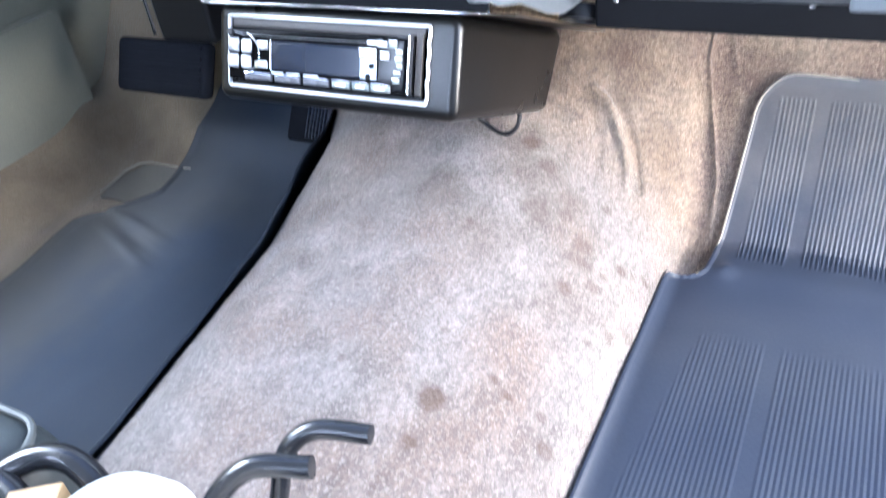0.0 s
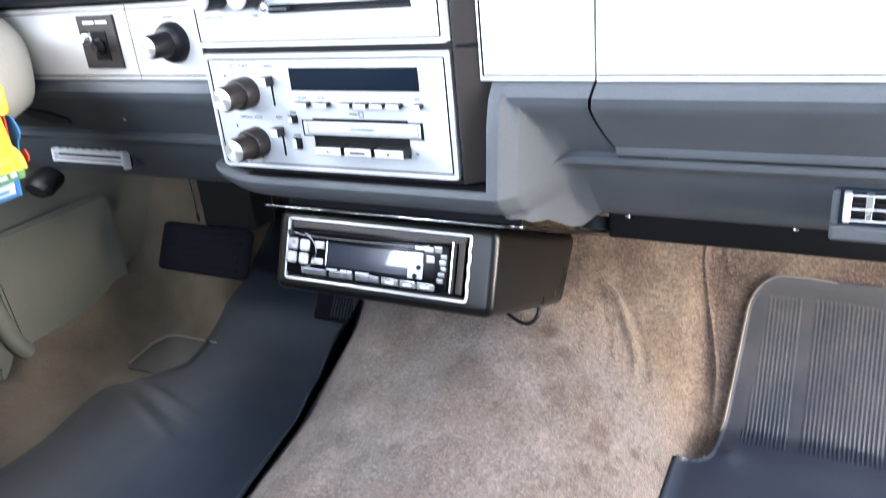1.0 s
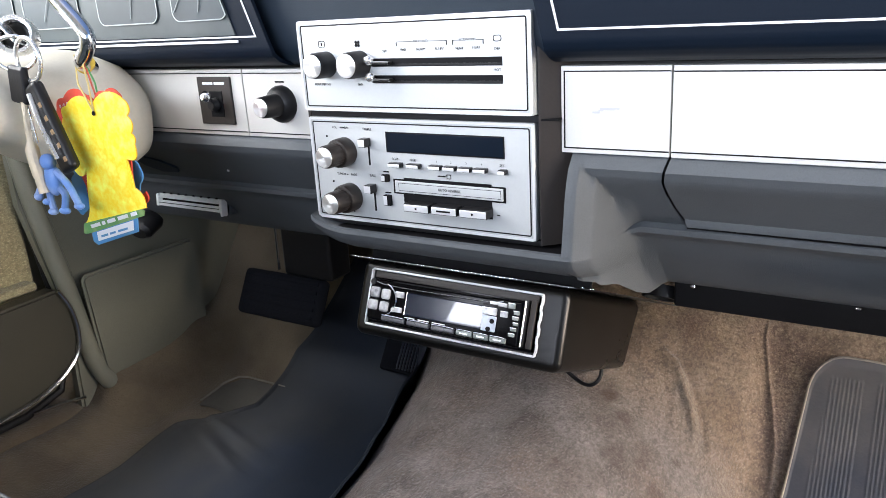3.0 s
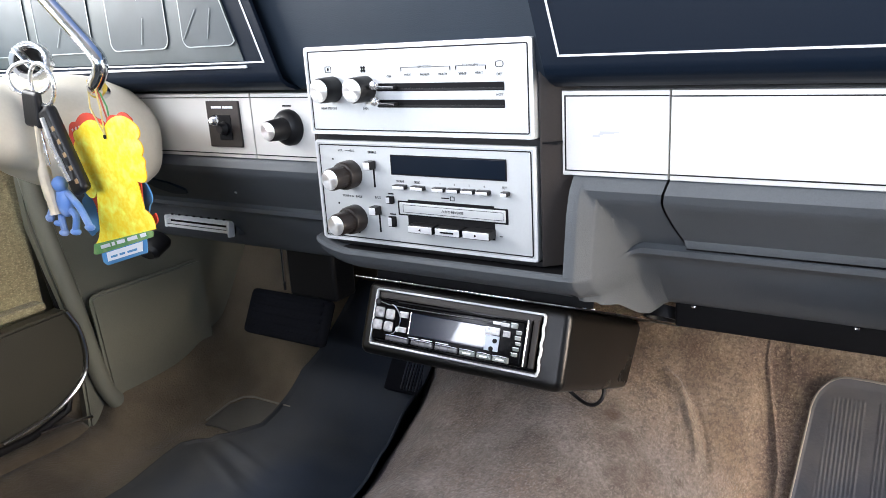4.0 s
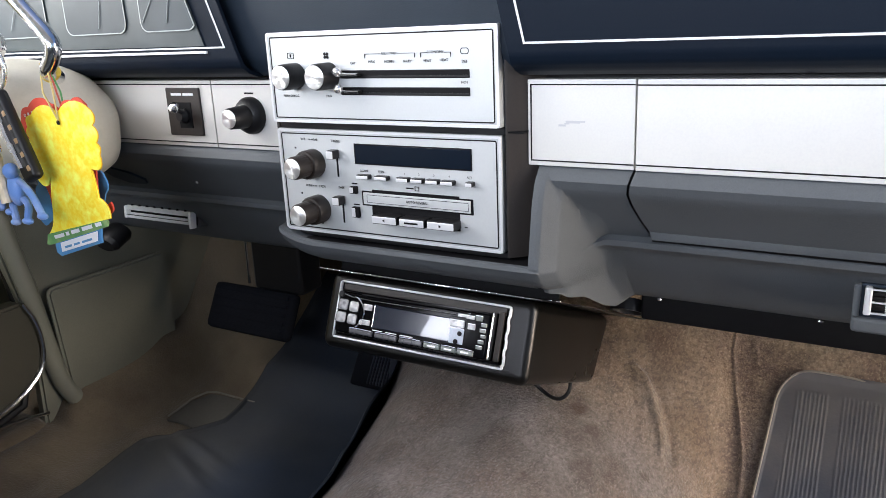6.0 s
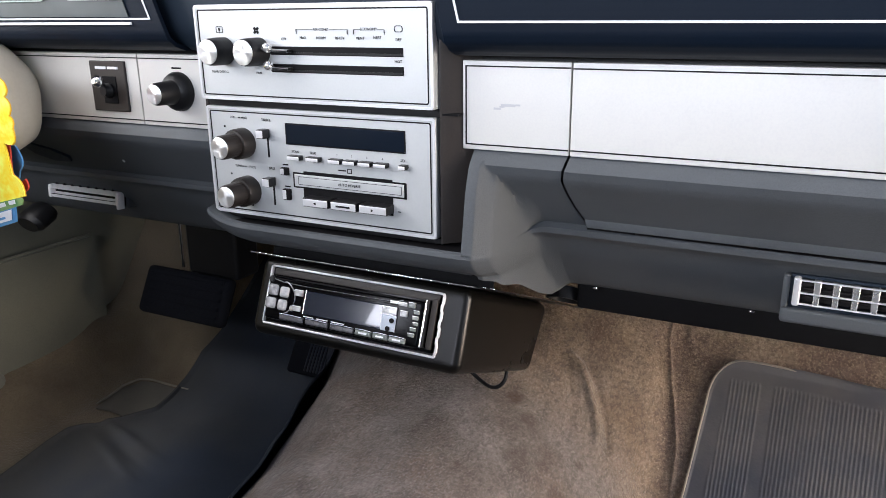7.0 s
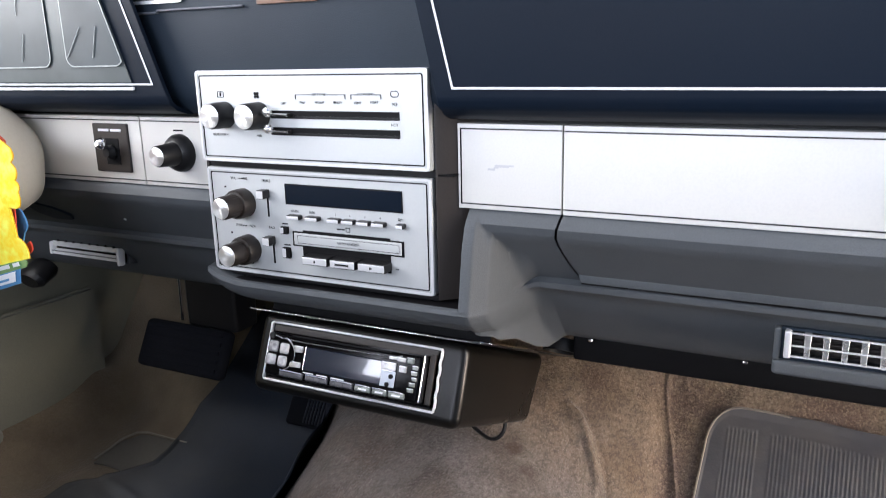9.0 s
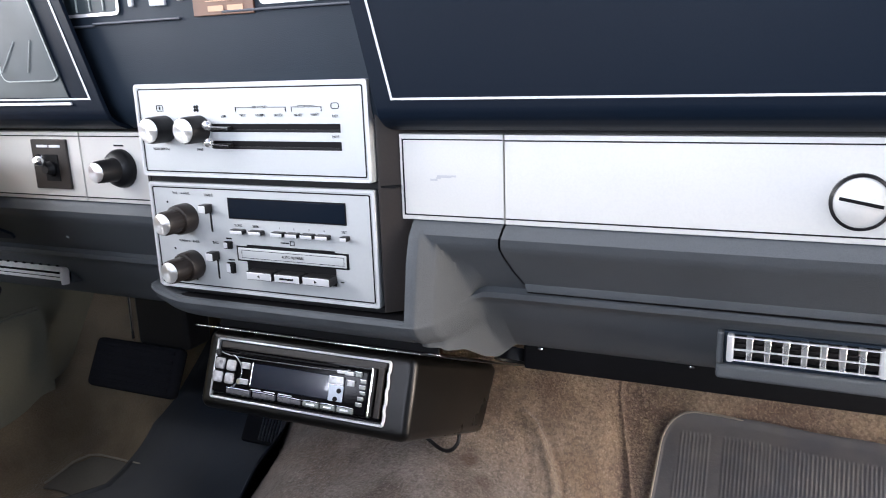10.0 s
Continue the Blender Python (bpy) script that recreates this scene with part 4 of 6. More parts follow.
for s, x, z, k in (("VOL", -0.105, 0.5462, TS), ("BAL", -0.0905, 0.5462, TS), ("TREBLE", -0.0668, 0.5455, TS), ("BASS", -0.064, 0.502, TS), ("TUNE", -0.103, 0.5015, TS), ("FADE", -0.0865, 0.5015, TS),
                   ("SCAN", -0.0365, 0.5193, TS), ("SEEK", -0.0175, 0.5193, TS), ("SET", 0.0728, 0.5193, TS), ("AUTO REVERSE", 0.02, 0.494, 0.0034)):
    text(s, x, z, k, ra, RY - 0.0004 if s != "AUTO REVERSE" else RY - 0.0022)
for n, x in enumerate((0.0075, 0.0225, 0.0378, 0.053)):
    text(str(n + 1), x, 0.5193, 0.0026, ra, RY - 0.0004)
for x in (-0.0975, -0.0945):
    bar(x - 0.0008, x + 0.0008, 0.5457, 0.5467, ra, RY - 0.0003)
    bar(x - 0.0008, x + 0.0008, 0.5010, 0.5020, ra, RY - 0.0003)
bar(0.008, 0.016, 0.5058, 0.5068, ra, RY - 0.0003)
part("noise_reduction_mark", outline(rect(0.0175, 0.0215, 0.5045, 0.508), RY - 0.0003, 0.0006), INK, ra)
bar(-0.0515, -0.0455, 0.5062, 0.5074, ra, RY - 0.0003)
bar(-0.051, -0.0445, 0.4865, 0.4876, ra, RY - 0.0003)
bar(0.0665, 0.0695, 0.4752, 0.4758, ra, RY - 0.0003)
for x, z in ((-0.1155, 0.5375), (-0.1125, 0.4935), (-0.098, 0.5105), (-0.09, 0.4655)):
    bar(x - 0.0008, x + 0.0008, z - 0.0008, z + 0.0008, ra, RY - 0.0003)

# silver trim panels beside the stack
def trim_panel(name, x0, x1, label, ends=(True, False)):
    t = thing(name)
    p = part("silver_plate", box(x0, x1, 0.0, 0.011, 0.531, 0.600, 0.0006), SILVER, t, "brushed silver plate")
    for z_ in (0.5352, 0.5958):
        part("border_line", box(x0 + (0.0025 if ends[0] else 0.0004), x1 - (0.0025 if ends[1] else 0.0004), -0.0006, 0.0002, z_ - 0.0005, z_ + 0.0005), INK, p, smooth=False)
    for keep, x_ in zip(ends, (x0 + 0.003, x1 - 0.003)):
        if keep:
            part("border_line", box(x_ - 0.0005, x_ + 0.0005, -0.0006, 0.0002, 0.5357, 0.5953), INK, p, smooth=False)
    return tagged(t, label, "trim panel", group="silver dash trim panels")


blank = trim_panel("trim_panel", 0.1195, 0.2074, "blank brushed silver trim panel with a rubbed-off mark")
trim_panel("trim_panel", -0.46, -0.2345, "brushed silver trim panel holding a black toggle switch", (False, False))
trim_panel("trim_panel", -0.2330, -0.1415, "brushed silver trim panel holding the lighter knob", (False, False))
FAINT = mat("faint_grey", (0.52, 0.52, 0.53), 0.5)
for x_, z_, w_, h_ in ((0.158, 0.5668, 0.006, 0.0010), (0.149, 0.5640, 0.003, 0.0008), (0.166, 0.5672, 0.002, 0.0007), (0.153, 0.5655, 0.002, 0.0006)):
    part("rubbed_mark", box(x_ - w_, x_ + w_, -0.0004, 0.0002, z_ - h_, z_ + h_), FAINT, blank, smooth=False)

sw = thing("toggle_switch")
part("switch_plate", box(-0.3, -0.2505, -0.0025, 0.001, 0.5425, 0.5925, 0.001), BROWN_BLACK, sw, "black switch plate")
part("switch_recess", box(-0.283, -0.2635, -0.0032, -0.002, 0.5505, 0.5775, 0.0005), INK, sw)
b = lathe([(0.0075, 0), (0.0075, 0.003), (0.0055, 0.005), (0.0045, 0.0085)], 24)
b.transform(Matrix.Translation((-0.2735, -0.003, 0.5635)) @ Matrix.Rotation(radians(90), 4, "X"))
part("bushing", b, BLACK, sw, "black threaded bushing")
b = lathe([(0.002, 0), (0.0028, 0.008), (0.0052, 0.012), (0.006, 0.016), (0.005, 0.0195), (0.002, 0.021)], 20)
b.transform(Matrix.Translation((-0.2735, -0.007, 0.5655)) @ Matrix.Rotation(radians(52), 4, "X") @ Matrix.Rotation(radians(6), 4, "Y") @ Matrix.Diagonal((1.0, 1.0, 0.85, 1.0)))
part("bat_handle", b, CHROME, sw, "chrome bat handle")
bar(-0.291, -0.276, 0.5845, 0.587, sw, -0.0028, WHITE_LINE)
bar(-0.2735, -0.2585, 0.5845, 0.587, sw, -0.0028, WHITE_LINE)
tagged(sw, "chrome toggle switch on a black plate in silver trim", "switch")

lt = thing("cigarette_lighter")
b = lathe([(0.0185, 0.0), (0.0185, 0.004), (0.0165, 0.008), (0.0115, 0.011), (0.0103, 0.030), (0.0094, 0.0318)], 40)
b.transform(Matrix.Translation((-0.181, -0.0002, 0.5655)) @ Matrix.Rotation(radians(90), 4, "X"))
part("knob", b, BLACK, lt, "black lighter knob")
b = lathe([(0.0090, 0.0), (0.0090, 0.001), (0.0083, 0.0014)], 36)
d = part("end_disc", b, SPUN, lt, "spun aluminium disc")
d.matrix_world = Matrix.Translation((-0.181, -0.0316, 0.5655)) @ Matrix.Rotation(radians(90), 4, "X")
bar(-0.188, -0.176, 0.5865, 0.588, lt, -0.0006)
tagged(lt, "black cigarette lighter knob with a bright end disc", "cigarette lighter")


# ---- vents ----
def chrome_vent(x0, x1, y, z0, z1, cols, lean):
    """A chrome grille of upright and level bars in a dark box, leaning with the panel."""
    v = thing("dash_vent", m=Matrix.Translation(((x0 + x1) / 2, y, (z0 + z1) / 2)) @ Matrix.Rotation(radians(lean), 4, "X"))
    w, h = (x1 - x0) / 2, (z1 - z0) / 2
    b = bmesh.new()
    for x0_, x1_, z0_, z1_ in ((-w - 0.002, -w, -h - 0.003, h + 0.002), (w, w + 0.002, -h - 0.003, h + 0.002), (-w, w, -h - 0.003, -h), (-w, w, h, h + 0.002)):
        join(b, box(x0_, x1_, 0.0, 0.045, z0_, z1_))
    part("housing", b, VINYL_DARK, v, smooth=False)
    part("bottom_lip", box(-w - 0.007, w + 0.007, -0.0045, 0.03, -h - 0.0150, -h - 0.003, 0.003, 3), VINYL, v)
    for s in (-1, 1):
        part("side_cheek", box(s * (w + 0.0045) - 0.0025, s * (w + 0.0045) + 0.0025, -0.0040, 0.035, -h - 0.0032, h + 0.002, 0.0018, 2), VINYL, v)
    for k in range(3):
        part("inner_louver", box(-w + 0.001, w - 0.001, 0.006, 0.0105, -h + 0.004 + 0.0065 * k, -h + 0.0052 + 0.0065 * k), BROWN_BLACK, v, smooth=False)
    part("recess", box(-w, w, 0.011, 0.04, -h, h), BROWN_BLACK, v, "dark duct mouth", smooth=False)
    for s in (-1, 1):
        part("end_cap", box(s * (w - 0.003) - 0.0026, s * (w - 0.003) + 0.0026, -0.007, 0.001, -h, h + 0.001, 0.0015), EDGE, v, "chrome end cap")
    for z in (h - 0.0006, 0.0, -h + 0.002):
        part("level_bar", box(-w + 0.004, w - 0.004, -0.0068, -0.0040, z - 0.00055, z + 0.00055, 0.0003, 1), EDGE, v)
    for k in range(1, cols):
        x = -w + 0.004 + (2 * w - 0.008) * k / cols
        b = box(x - 0.0019, x + 0.0019, -0.0064, 0.004, -h + 0.001, h - 0.0005, 0.0005, 1)
        for q in b.verts:
            if q.co.z > 0:
                q.co.x = x + (q.co.x - x) * 1.35
        part("upright_bar", b, NICKEL, v)
    return tagged(v, "chrome grille heater vent set into charcoal lower dash", "air vent", group="lower dash vents")


chrome_vent(0.3705, 0.4805, 0.052, 0.4215, 0.4425, 8, -3)
v = thing("dash_vent", m=Matrix.Translation((-0.418, 0.064, 0.428)) @ Matrix.Rotation(radians(-6), 4, "X"))
part("housing", box(-0.064, 0.064, 0.005, 0.02, -0.012, 0.0105, 0.002), VINYL, v)
part("recess", box(-0.06, 0.06, -0.001, 0.006, -0.009, 0.008), INK, v, smooth=False)
# Plain white paint stands in for sky reflected in the chrome.
GLEAM_WHITE = mat("gleam_white", (0.95, 0.95, 0.94), 0.25, mottle=0.2, mscale=70, second=(0.6, 0.6, 0.6))
b = box(-0.061, 0.061, -0.0045, 0.0045, -0.0012, 0.0012, 0.0008)
b.transform(Matrix.Translation((0, -0.003, 0.0060)) @ Matrix.Rotation(radians(40), 4, "X"))
part("top_lip", b, GLEAM_WHITE, v, "chrome top lip")
b = box(-0.0565, 0.0565, -0.0050, 0.0050, -0.0010, 0.0010, 0.0006)
b.transform(Matrix.Translation((0, -0.003, -0.0042)) @ Matrix.Rotation(radians(40), 4, "X"))
part("louver", b, GLEAM_WHITE, v, "silver louver")
for z_ in (-0.0062, -0.0036):
    part("flute", box(-0.0560, 0.0560, -0.0062 - 0.8 * (z_ + 0.0062), -0.0050 - 0.8 * (z_ + 0.0062), z_, z_ + 0.0006), INK, v, smooth=False)
part("end_cap", box(-0.0612, -0.0565, -0.0085, 0.002, -0.0085, 0.0080, 0.0018), GLEAM_WHITE, v, "chrome end cap")
b = box(0.0562, 0.0618, -0.0085, 0.002, -0.0125, 0.0085, 0.0015)
for q in b.verts:
    if q.co.z < -0.006 and q.co.x < 0.059:
        q.co.x += 0.0022
part("end_cap", b, GLEAM_WHITE, v, "chrome end cap")
for k in range(8):
    part("tooth", box(-0.050 + 0.014 * k, -0.0475 + 0.014 * k, -0.0055, 0.001, 0.0082, 0.0104, 0.0004, 1), INK, v)
tagged(v, "narrow chrome slot vent below the driver trim", "air vent", group="lower dash vents")


def upper_vent(x0, x1):
    v = thing("upper_vent")
    part("recess", box(x0, x1, -0.0165, -0.0120, 0.706, 0.765, 0.001), DIAL, v, "dark vent recess")
    pts = rounded(x0, x1, 0.706, 0.765, 0.004)
    part("chrome_frame", outline(pts, -0.0170, 0.0028), EDGE, v, "bright chrome frame")
    n = 4
    for k in range(1, n + 1):
        x = x0 + (x1 - x0) * k / (n + 1)
        part("slat", box(x - 0.0006, x + 0.0006, -0.0180, -0.0165, 0.709, 0.762, 0.0002, 1), PALE, v)
    return tagged(v, "upright slatted dash vent in a bright frame", "air vent", group="upper dash vents")


upper_vent(-0.2255, -0.144)
upper_vent(0.009, 0.113)
LEDGE = mat("grey_ledge", (0.09, 0.10, 0.12), 0.5, mottle=0.4, mscale=40)
for x0, x1, z0 in ((-0.222, -0.176, 0.6955), (-0.176, -0.075, 0.6972), (-0.030, 0.105, 0.7000)):
    part("ledge", box(x0, x1, -0.0178, -0.0140, z0, z0 + 0.0020, 0.0008), LEDGE, dash)
part("white_bar", box(-0.131, -0.1265, -0.0175, -0.0140, 0.7105, 0.76, 0.001), WHITE_LINE, dash, "narrow white bar")
part("white_stud", box(-0.077, -0.072, -0.0175, -0.0140, 0.7125, 0.7165, 0.001), WHITE_LINE, dash, "small white stud")
part("white_key", box(-0.107, -0.090, -0.0175, -0.0140, 0.7095, 0.7215, 0.001), WHITE_LINE, dash, "white rocker key")
STICKER = mat("rust_label", (0.17, 0.08, 0.045), 0.4, mottle=0.6, mscale=40, second=(0.09, 0.045, 0.03))
lb = thing("dash_label")
part("label_plate", box(-0.060, 0.002, -0.0168, -0.0145, 0.6985, 0.760, 0.0005, 1), STICKER, lb)
for x0, x1, z0, z1 in ((-0.049, -0.012, 0.727, 0.734), (-0.047, -0.008, 0.7135, 0.7205), (-0.044, -0.028, 0.7015, 0.706), (-0.024, -0.008, 0.7015, 0.706), (-0.046, -0.004, 0.7095, 0.7102)):
    bar(x0, x1, z0, z1, lb, -0.0172, mat("cream_print", (0.6, 0.36, 0.22), 0.5))
tagged(lb, "rust-brown label plate with cream lettering bars on black dash", "label")

# ---- under-dash stereo ----
POD = Matrix.Translation((0.0078, -0.008, 0.3765)) @ Matrix.Rotation(radians(-23), 4, "X")
pod = thing("stereo_housing", m=POD)
b = bmesh.new()
EDGE_R = 0.008


def pod_ring(inset, y, back=0.0):
    return [b.verts.new((x, y + back * (z > 0), z)) for x, z in rounded(-0.1085 + inset, 0.1165 - inset, -0.0395 + inset, 0.0365 - inset, 0.010 - inset)]


rings = [pod_ring(0.0, 0.190, 0.02)] + [pod_ring(EDGE_R * (1 - math.cos(a)), EDGE_R * (1 - math.sin(a))) for a in (math.pi / 2 * k / 6 for k in range(7))]
n = len(rings[0])
for p, q in zip(rings, rings[1:]):
    for i in range(n):
        b.faces.new((p[i], p[(i + 1) % n], q[(i + 1) % n], q[i]))
b.faces.new(rings[0])
inner = rect(-0.0905, 0.0905, -0.0255, 0.0255)
hole = [b.verts.new((x, 0.0, z)) for x, z in inner]
hole2 = [b.verts.new((x, 0.02, z)) for x, z in inner]
for i in range(4):
    b.faces.new((hole[i], hole2[i], hole2[(i + 1) % 4], hole[(i + 1) % 4]))
b.faces.new(hole2)
q = n // 4
front = rings[-1]
for c, corner in enumerate((1, 2, 3, 0)):
    for k in range(q - 1):
        b.faces.new((front[c * q + k], front[c * q + k + 1], hole[corner]))
    b.faces.new((front[c * q + q - 1], front[((c + 1) * q) % n], hole[(corner + 1) % 4], hole[corner]))
bmesh.ops.recalc_face_normals(b, faces=b.faces[:])
part("shell", b, SATIN, pod, "satin black metal shell", angle=45)
part("top_flange", box(-0.124, 0.158, -0.003, 0.215, 0.0368, 0.0382, 0.0005, 1), SATIN, pod)
part("bright_edge", box(-0.122, 0.121, -0.0036, -0.003, 0.0370, 0.0379, 0.0002, 1), CHROME, pod, "bright worn flange edge")
for x in (0.123, 0.131):
    b = lathe([(0.0022, 0), (0.0022, 0.001), (0.0012, 0.0016)], 12)
    b.transform(Matrix.Translation((x, 0.012, 0.0380)))
    part("screw_head", b, CHROME, pod)
# Added black plate: hides the carpet seen between lip and flange.
part("gap_plate", box(-0.112, 0.128, 0.018, 0.021, 0.0385, 0.058, 0.0006, 1), INK, pod, "black plate added to close the gap under the dash lip")
tagged(pod, "satin black metal stereo housing hung under the dash", "stereo housing")

st = thing("car_stereo", m=POD)
CLEAR = mat("black_gloss_plastic", (0.002, 0.002, 0.0025), 0.10, spec=0.05, mottle=0.2, second=(0.012, 0.012, 0.014))
body = part("chassis", box(-0.0885, 0.0885, -0.001, 0.012, -0.0245, 0.0245, 0.0006, 1), CLEAR, st, "gloss black chassis")
b = bmesh.new()
for x0, x1, z0, z1 in ((-0.0925, 0.0925, 0.0266, 0.0286), (-0.0925, 0.0925, -0.0288, -0.0266), (-0.0940, -0.0920, -0.0275, 0.0275)):
    join(b, box(x0, x1, -0.0035, 0.002, z0, z1, 0.0009, 2))
join(b, tube([(0.0925 + (0.0009 if 1 < k % 7 < 6 else 0.0), -0.0015, -0.0275 + 0.055 * k / 27) for k in range(28)], 0.0014, 8))
part("trim_ring", b, EDGE, st, "chrome trim ring")
part("rear_sleeve", box(-0.0895, 0.0895, -0.0015, 0.001, 0.0195, 0.0255, 0.0005, 1), BROWN_BLACK, st, "brown-black slot strip")
fc = part("face_panel", box(-0.087, 0.080, -0.011, -0.0008, -0.0225, 0.0185, 0.003), CLEAR, st, "gloss black detachable face")
part("face_edge", tube([(-0.086, -0.0112, 0.0165), (-0.07, -0.0116, 0.0135), (-0.045, -0.0118, 0.0128), (0.05, -0.0118, 0.0135), (0.06, -0.0116, 0.0165)], 0.0006, 6), CHROME, fc)
part("side_bar", box(0.0805, 0.0825, -0.0115, -0.001, -0.0215, 0.0205, 0.0006, 1), CHROME, st, "chrome side bar")
part("side_slot", box(0.0835, 0.0890, -0.004, 0.0, -0.022, 0.022, 0.0005, 1), BROWN_BLACK, st)
LCD = mat("stereo_display", (0.006, 0.009, 0.020), 0.03, coat=0.35, spec=0.2)
d = part("display", box(-0.0425, 0.0555, -0.0122, -0.0105, -0.0125, 0.0095, 0.0008), LCD, st, "glossy blue-black display")
part("display_side", box(-0.043, -0.0418, -0.0126, -0.011, -0.012, 0.010, 0.0003, 1), CHROME, d)
part("grey_corner", box(0.0415, 0.0560, -0.0127, -0.0115, -0.0125, 0.0015, 0.0005, 1), mat("pale_blue_print", (0.45, 0.5, 0.58), 0.3), d, "pale blue printed corner")
for x, z in ((0.0520, -0.003), (0.0490, -0.0105)):
    b = lathe([(0.0022, 0), (0.0022, 0.0008), (0.0018, 0.0011)], 16)
    b.transform(Matrix.Translation((x, -0.0126, z)) @ Matrix.Rotation(radians(90), 4, "X"))
    part("round_button", b, INK, st)
GREYKEY = mat("grey_preset_key", (0.07, 0.07, 0.08), 0.25, mottle=0.4, mscale=80)
GREENKEY = mat("grey_green_key", (0.14, 0.16, 0.15), 0.25, mottle=0.7, mscale=120, second=(0.4, 0.42, 0.4))
PALEKEY = mat("pale_translucent_key", (0.55, 0.55, 0.56), 0.18, mottle=0.8, mscale=110, second=(0.06, 0.06, 0.07))
for x, z, w, h in ((-0.0792, 0.0052, 0.0056, 0.0052), (-0.0662, 0.0046, 0.0052, 0.0050), (-0.0798, -0.0072, 0.0056, 0.0050), (-0.0666, -0.0076, 0.0052, 0.0050)):
    k_ = part("key", box(x - w, x + w, -0.0142, -0.0105, z - h, z + h, 0.0024, 3), PALEKEY, st, "pale translucent key")
    part("key_shadow_gap", outline(rounded(x - w - 0.0004, x + w + 0.0004, z - h - 0.0004, z + h + 0.0004, 0.0024), -0.0122, 0.0009), INK, k_)
part("cluster_rim", tube([(-0.0722 + 0.0185 * math.cos(a), -0.0120, -0.0012 + 0.0165 * math.sin(a)) for a in (-1.25 + 2.5 * k / 20 for k in range(21))], 0.0008, 6), CHROME, st, "curved chrome rim")
for x, z, r_ in ((-0.0555, -0.0090, 0.0030), (-0.0835, 0.0150, 0.0032)):
    b = lathe([(r_, 0), (r_, 0.0015), (r_ * 0.8, 0.002)], 20)
    b.transform(Matrix.Translation((x, -0.0108, z)) @ Matrix.Rotation(radians(90), 4, "X"))
    part("round_button", b, CHROME if z < 0 else BLACK, st)
for x, z, w, h in ((-0.0500, 0.0062, 0.0046, 0.0030), (-0.0500, -0.0085, 0.0042, 0.0026), (0.0560, 0.0130, 0.0086, 0.0018), (0.0690, 0.0135, 0.0034, 0.0026), (0.0745, 0.0080, 0.0026, 0.0018), (0.0740, 0.0030, 0.0028, 0.0018),
                   (0.0750, -0.0020, 0.0024, 0.0016), (0.0735, -0.0070, 0.0028, 0.0018), (0.0725, -0.0120, 0.0030, 0.0018), (0.0480, 0.0058, 0.0074, 0.0034), (0.0625, 0.0050, 0.0036, 0.0028)):
    k_ = part("small_key", box(x - w, x + w, -0.0130, -0.0105, z - h, z + h, 0.0007, 2), PALEKEY if w > 0.0035 else GREENKEY, st)
    part("key_edge", box(x - w, x + w, -0.0133, -0.0126, z + h - 0.0007, z + h - 0.0002), EDGE, k_, smooth=False)
for x, w, mt in ((-0.0540, 0.0135, GREYKEY), (-0.0250, 0.0125, GREYKEY), (0.0025, 0.0125, GREYKEY), (0.0255, 0.0085, GREENKEY), (0.0430, 0.0078, GREENKEY), (0.0600, 0.0082, GREENKEY)):
    k_ = part("preset_key", box(x - w, x + w, -0.0136, -0.0105, -0.0212, -0.0158, 0.0012), mt, st)
    part("key_edge", tube([(x - w + 0.0008, -0.0137, -0.0160), (x, -0.0140, -0.0157), (x + w - 0.0008, -0.0137, -0.0162)], 0.0006, 6), CHROME, k_, "bright upper edge")
    if mt is GREENKEY:
        part("key_mark", box(x - w * 0.5, x + w * 0.5, -0.0140, -0.0134, -0.0195, -0.0180), WHITE_LINE, k_, smooth=False)
for x0_, x1_ in ((-0.041, -0.030), (-0.026, -0.014), (-0.010, 0.004)):
    part("print_line", box(x0_, x1_, -0.0125, -0.0118, -0.0147, -0.0138), WHITE_LINE, st, smooth=False)
bar(-0.0555, -0.0475, 0.0075, 0.0085, st, -0.0125, WHITE_LINE)
bar(0.0415, 0.0560, 0.0110, 0.0122, st, -0.0131, INK)
bar(-0.060, 0.048, 0.0170, 0.0182, st, -0.0112, INK, "disc_slot")
tagged(st, "chrome-edged car stereo with glossy display in housing", "car stereo")
ring = thing("wire_loop", (0.085, 0.13, 0.2665))
b = tube([(0.022 * math.cos(a), 0.006 * math.sin(2 * a), 0.015 * math.sin(a)) for a in (2 * math.pi * k / 28 for k in range(28))], 0.0022, 8, closed=True)
part("wire", b, BLACK, ring, "black looped wire")
tagged(ring, "loop of black wire hanging below the stereo housing", "wire")

# marks on the driver side of the lower dash
b = bmesh.new()
pts = [(-0.456, 0.496), (-0.440, 0.499), (-0.410, 0.492), (-0.392, 0.483), (-0.396, 0.477), (-0.425, 0.476), (-0.448, 0.484)]
b.faces.new([b.verts.new((x, lerp_table([(0.47, 0.041), (0.492, 0.021), (0.512, 0.003)], z), z)) for x, z in pts])
bmesh.ops.recalc_face_normals(b, faces=b.faces[:])
bmesh.ops.solidify(b, geom=b.faces[:], thickness=0.003)
part("pointed_patch", b, VINYL_DARK, dash, "flat dark pointed patch", smooth=False)
b = lathe([(0.0018, 0), (0.0018, 0.0008), (0.001, 0.0012)], 10)
b.transform(Matrix.Translation((-0.304, 0.028, 0.484)) @ Matrix.Rotation(radians(120), 4, "X"))
part("screw_head", b, EDGE, dash)
b = lathe([(0.004, 0), (0.020, 0.002), (0.024, 0.008), (0.024, 0.03), (0.018, 0.036)], 28)
rl = thing("round_release_knob", (-0.548, 0.10, 0.388))
b.transform(Matrix.Rotation(radians(115), 4, "X") @ Matrix.Diagonal((1.0, 0.62, 1.0, 1.0)))
part("body", b, BLACK, rl, "black plastic body")
tagged(rl, "round black plastic knob under the driver dash edge", "knob")

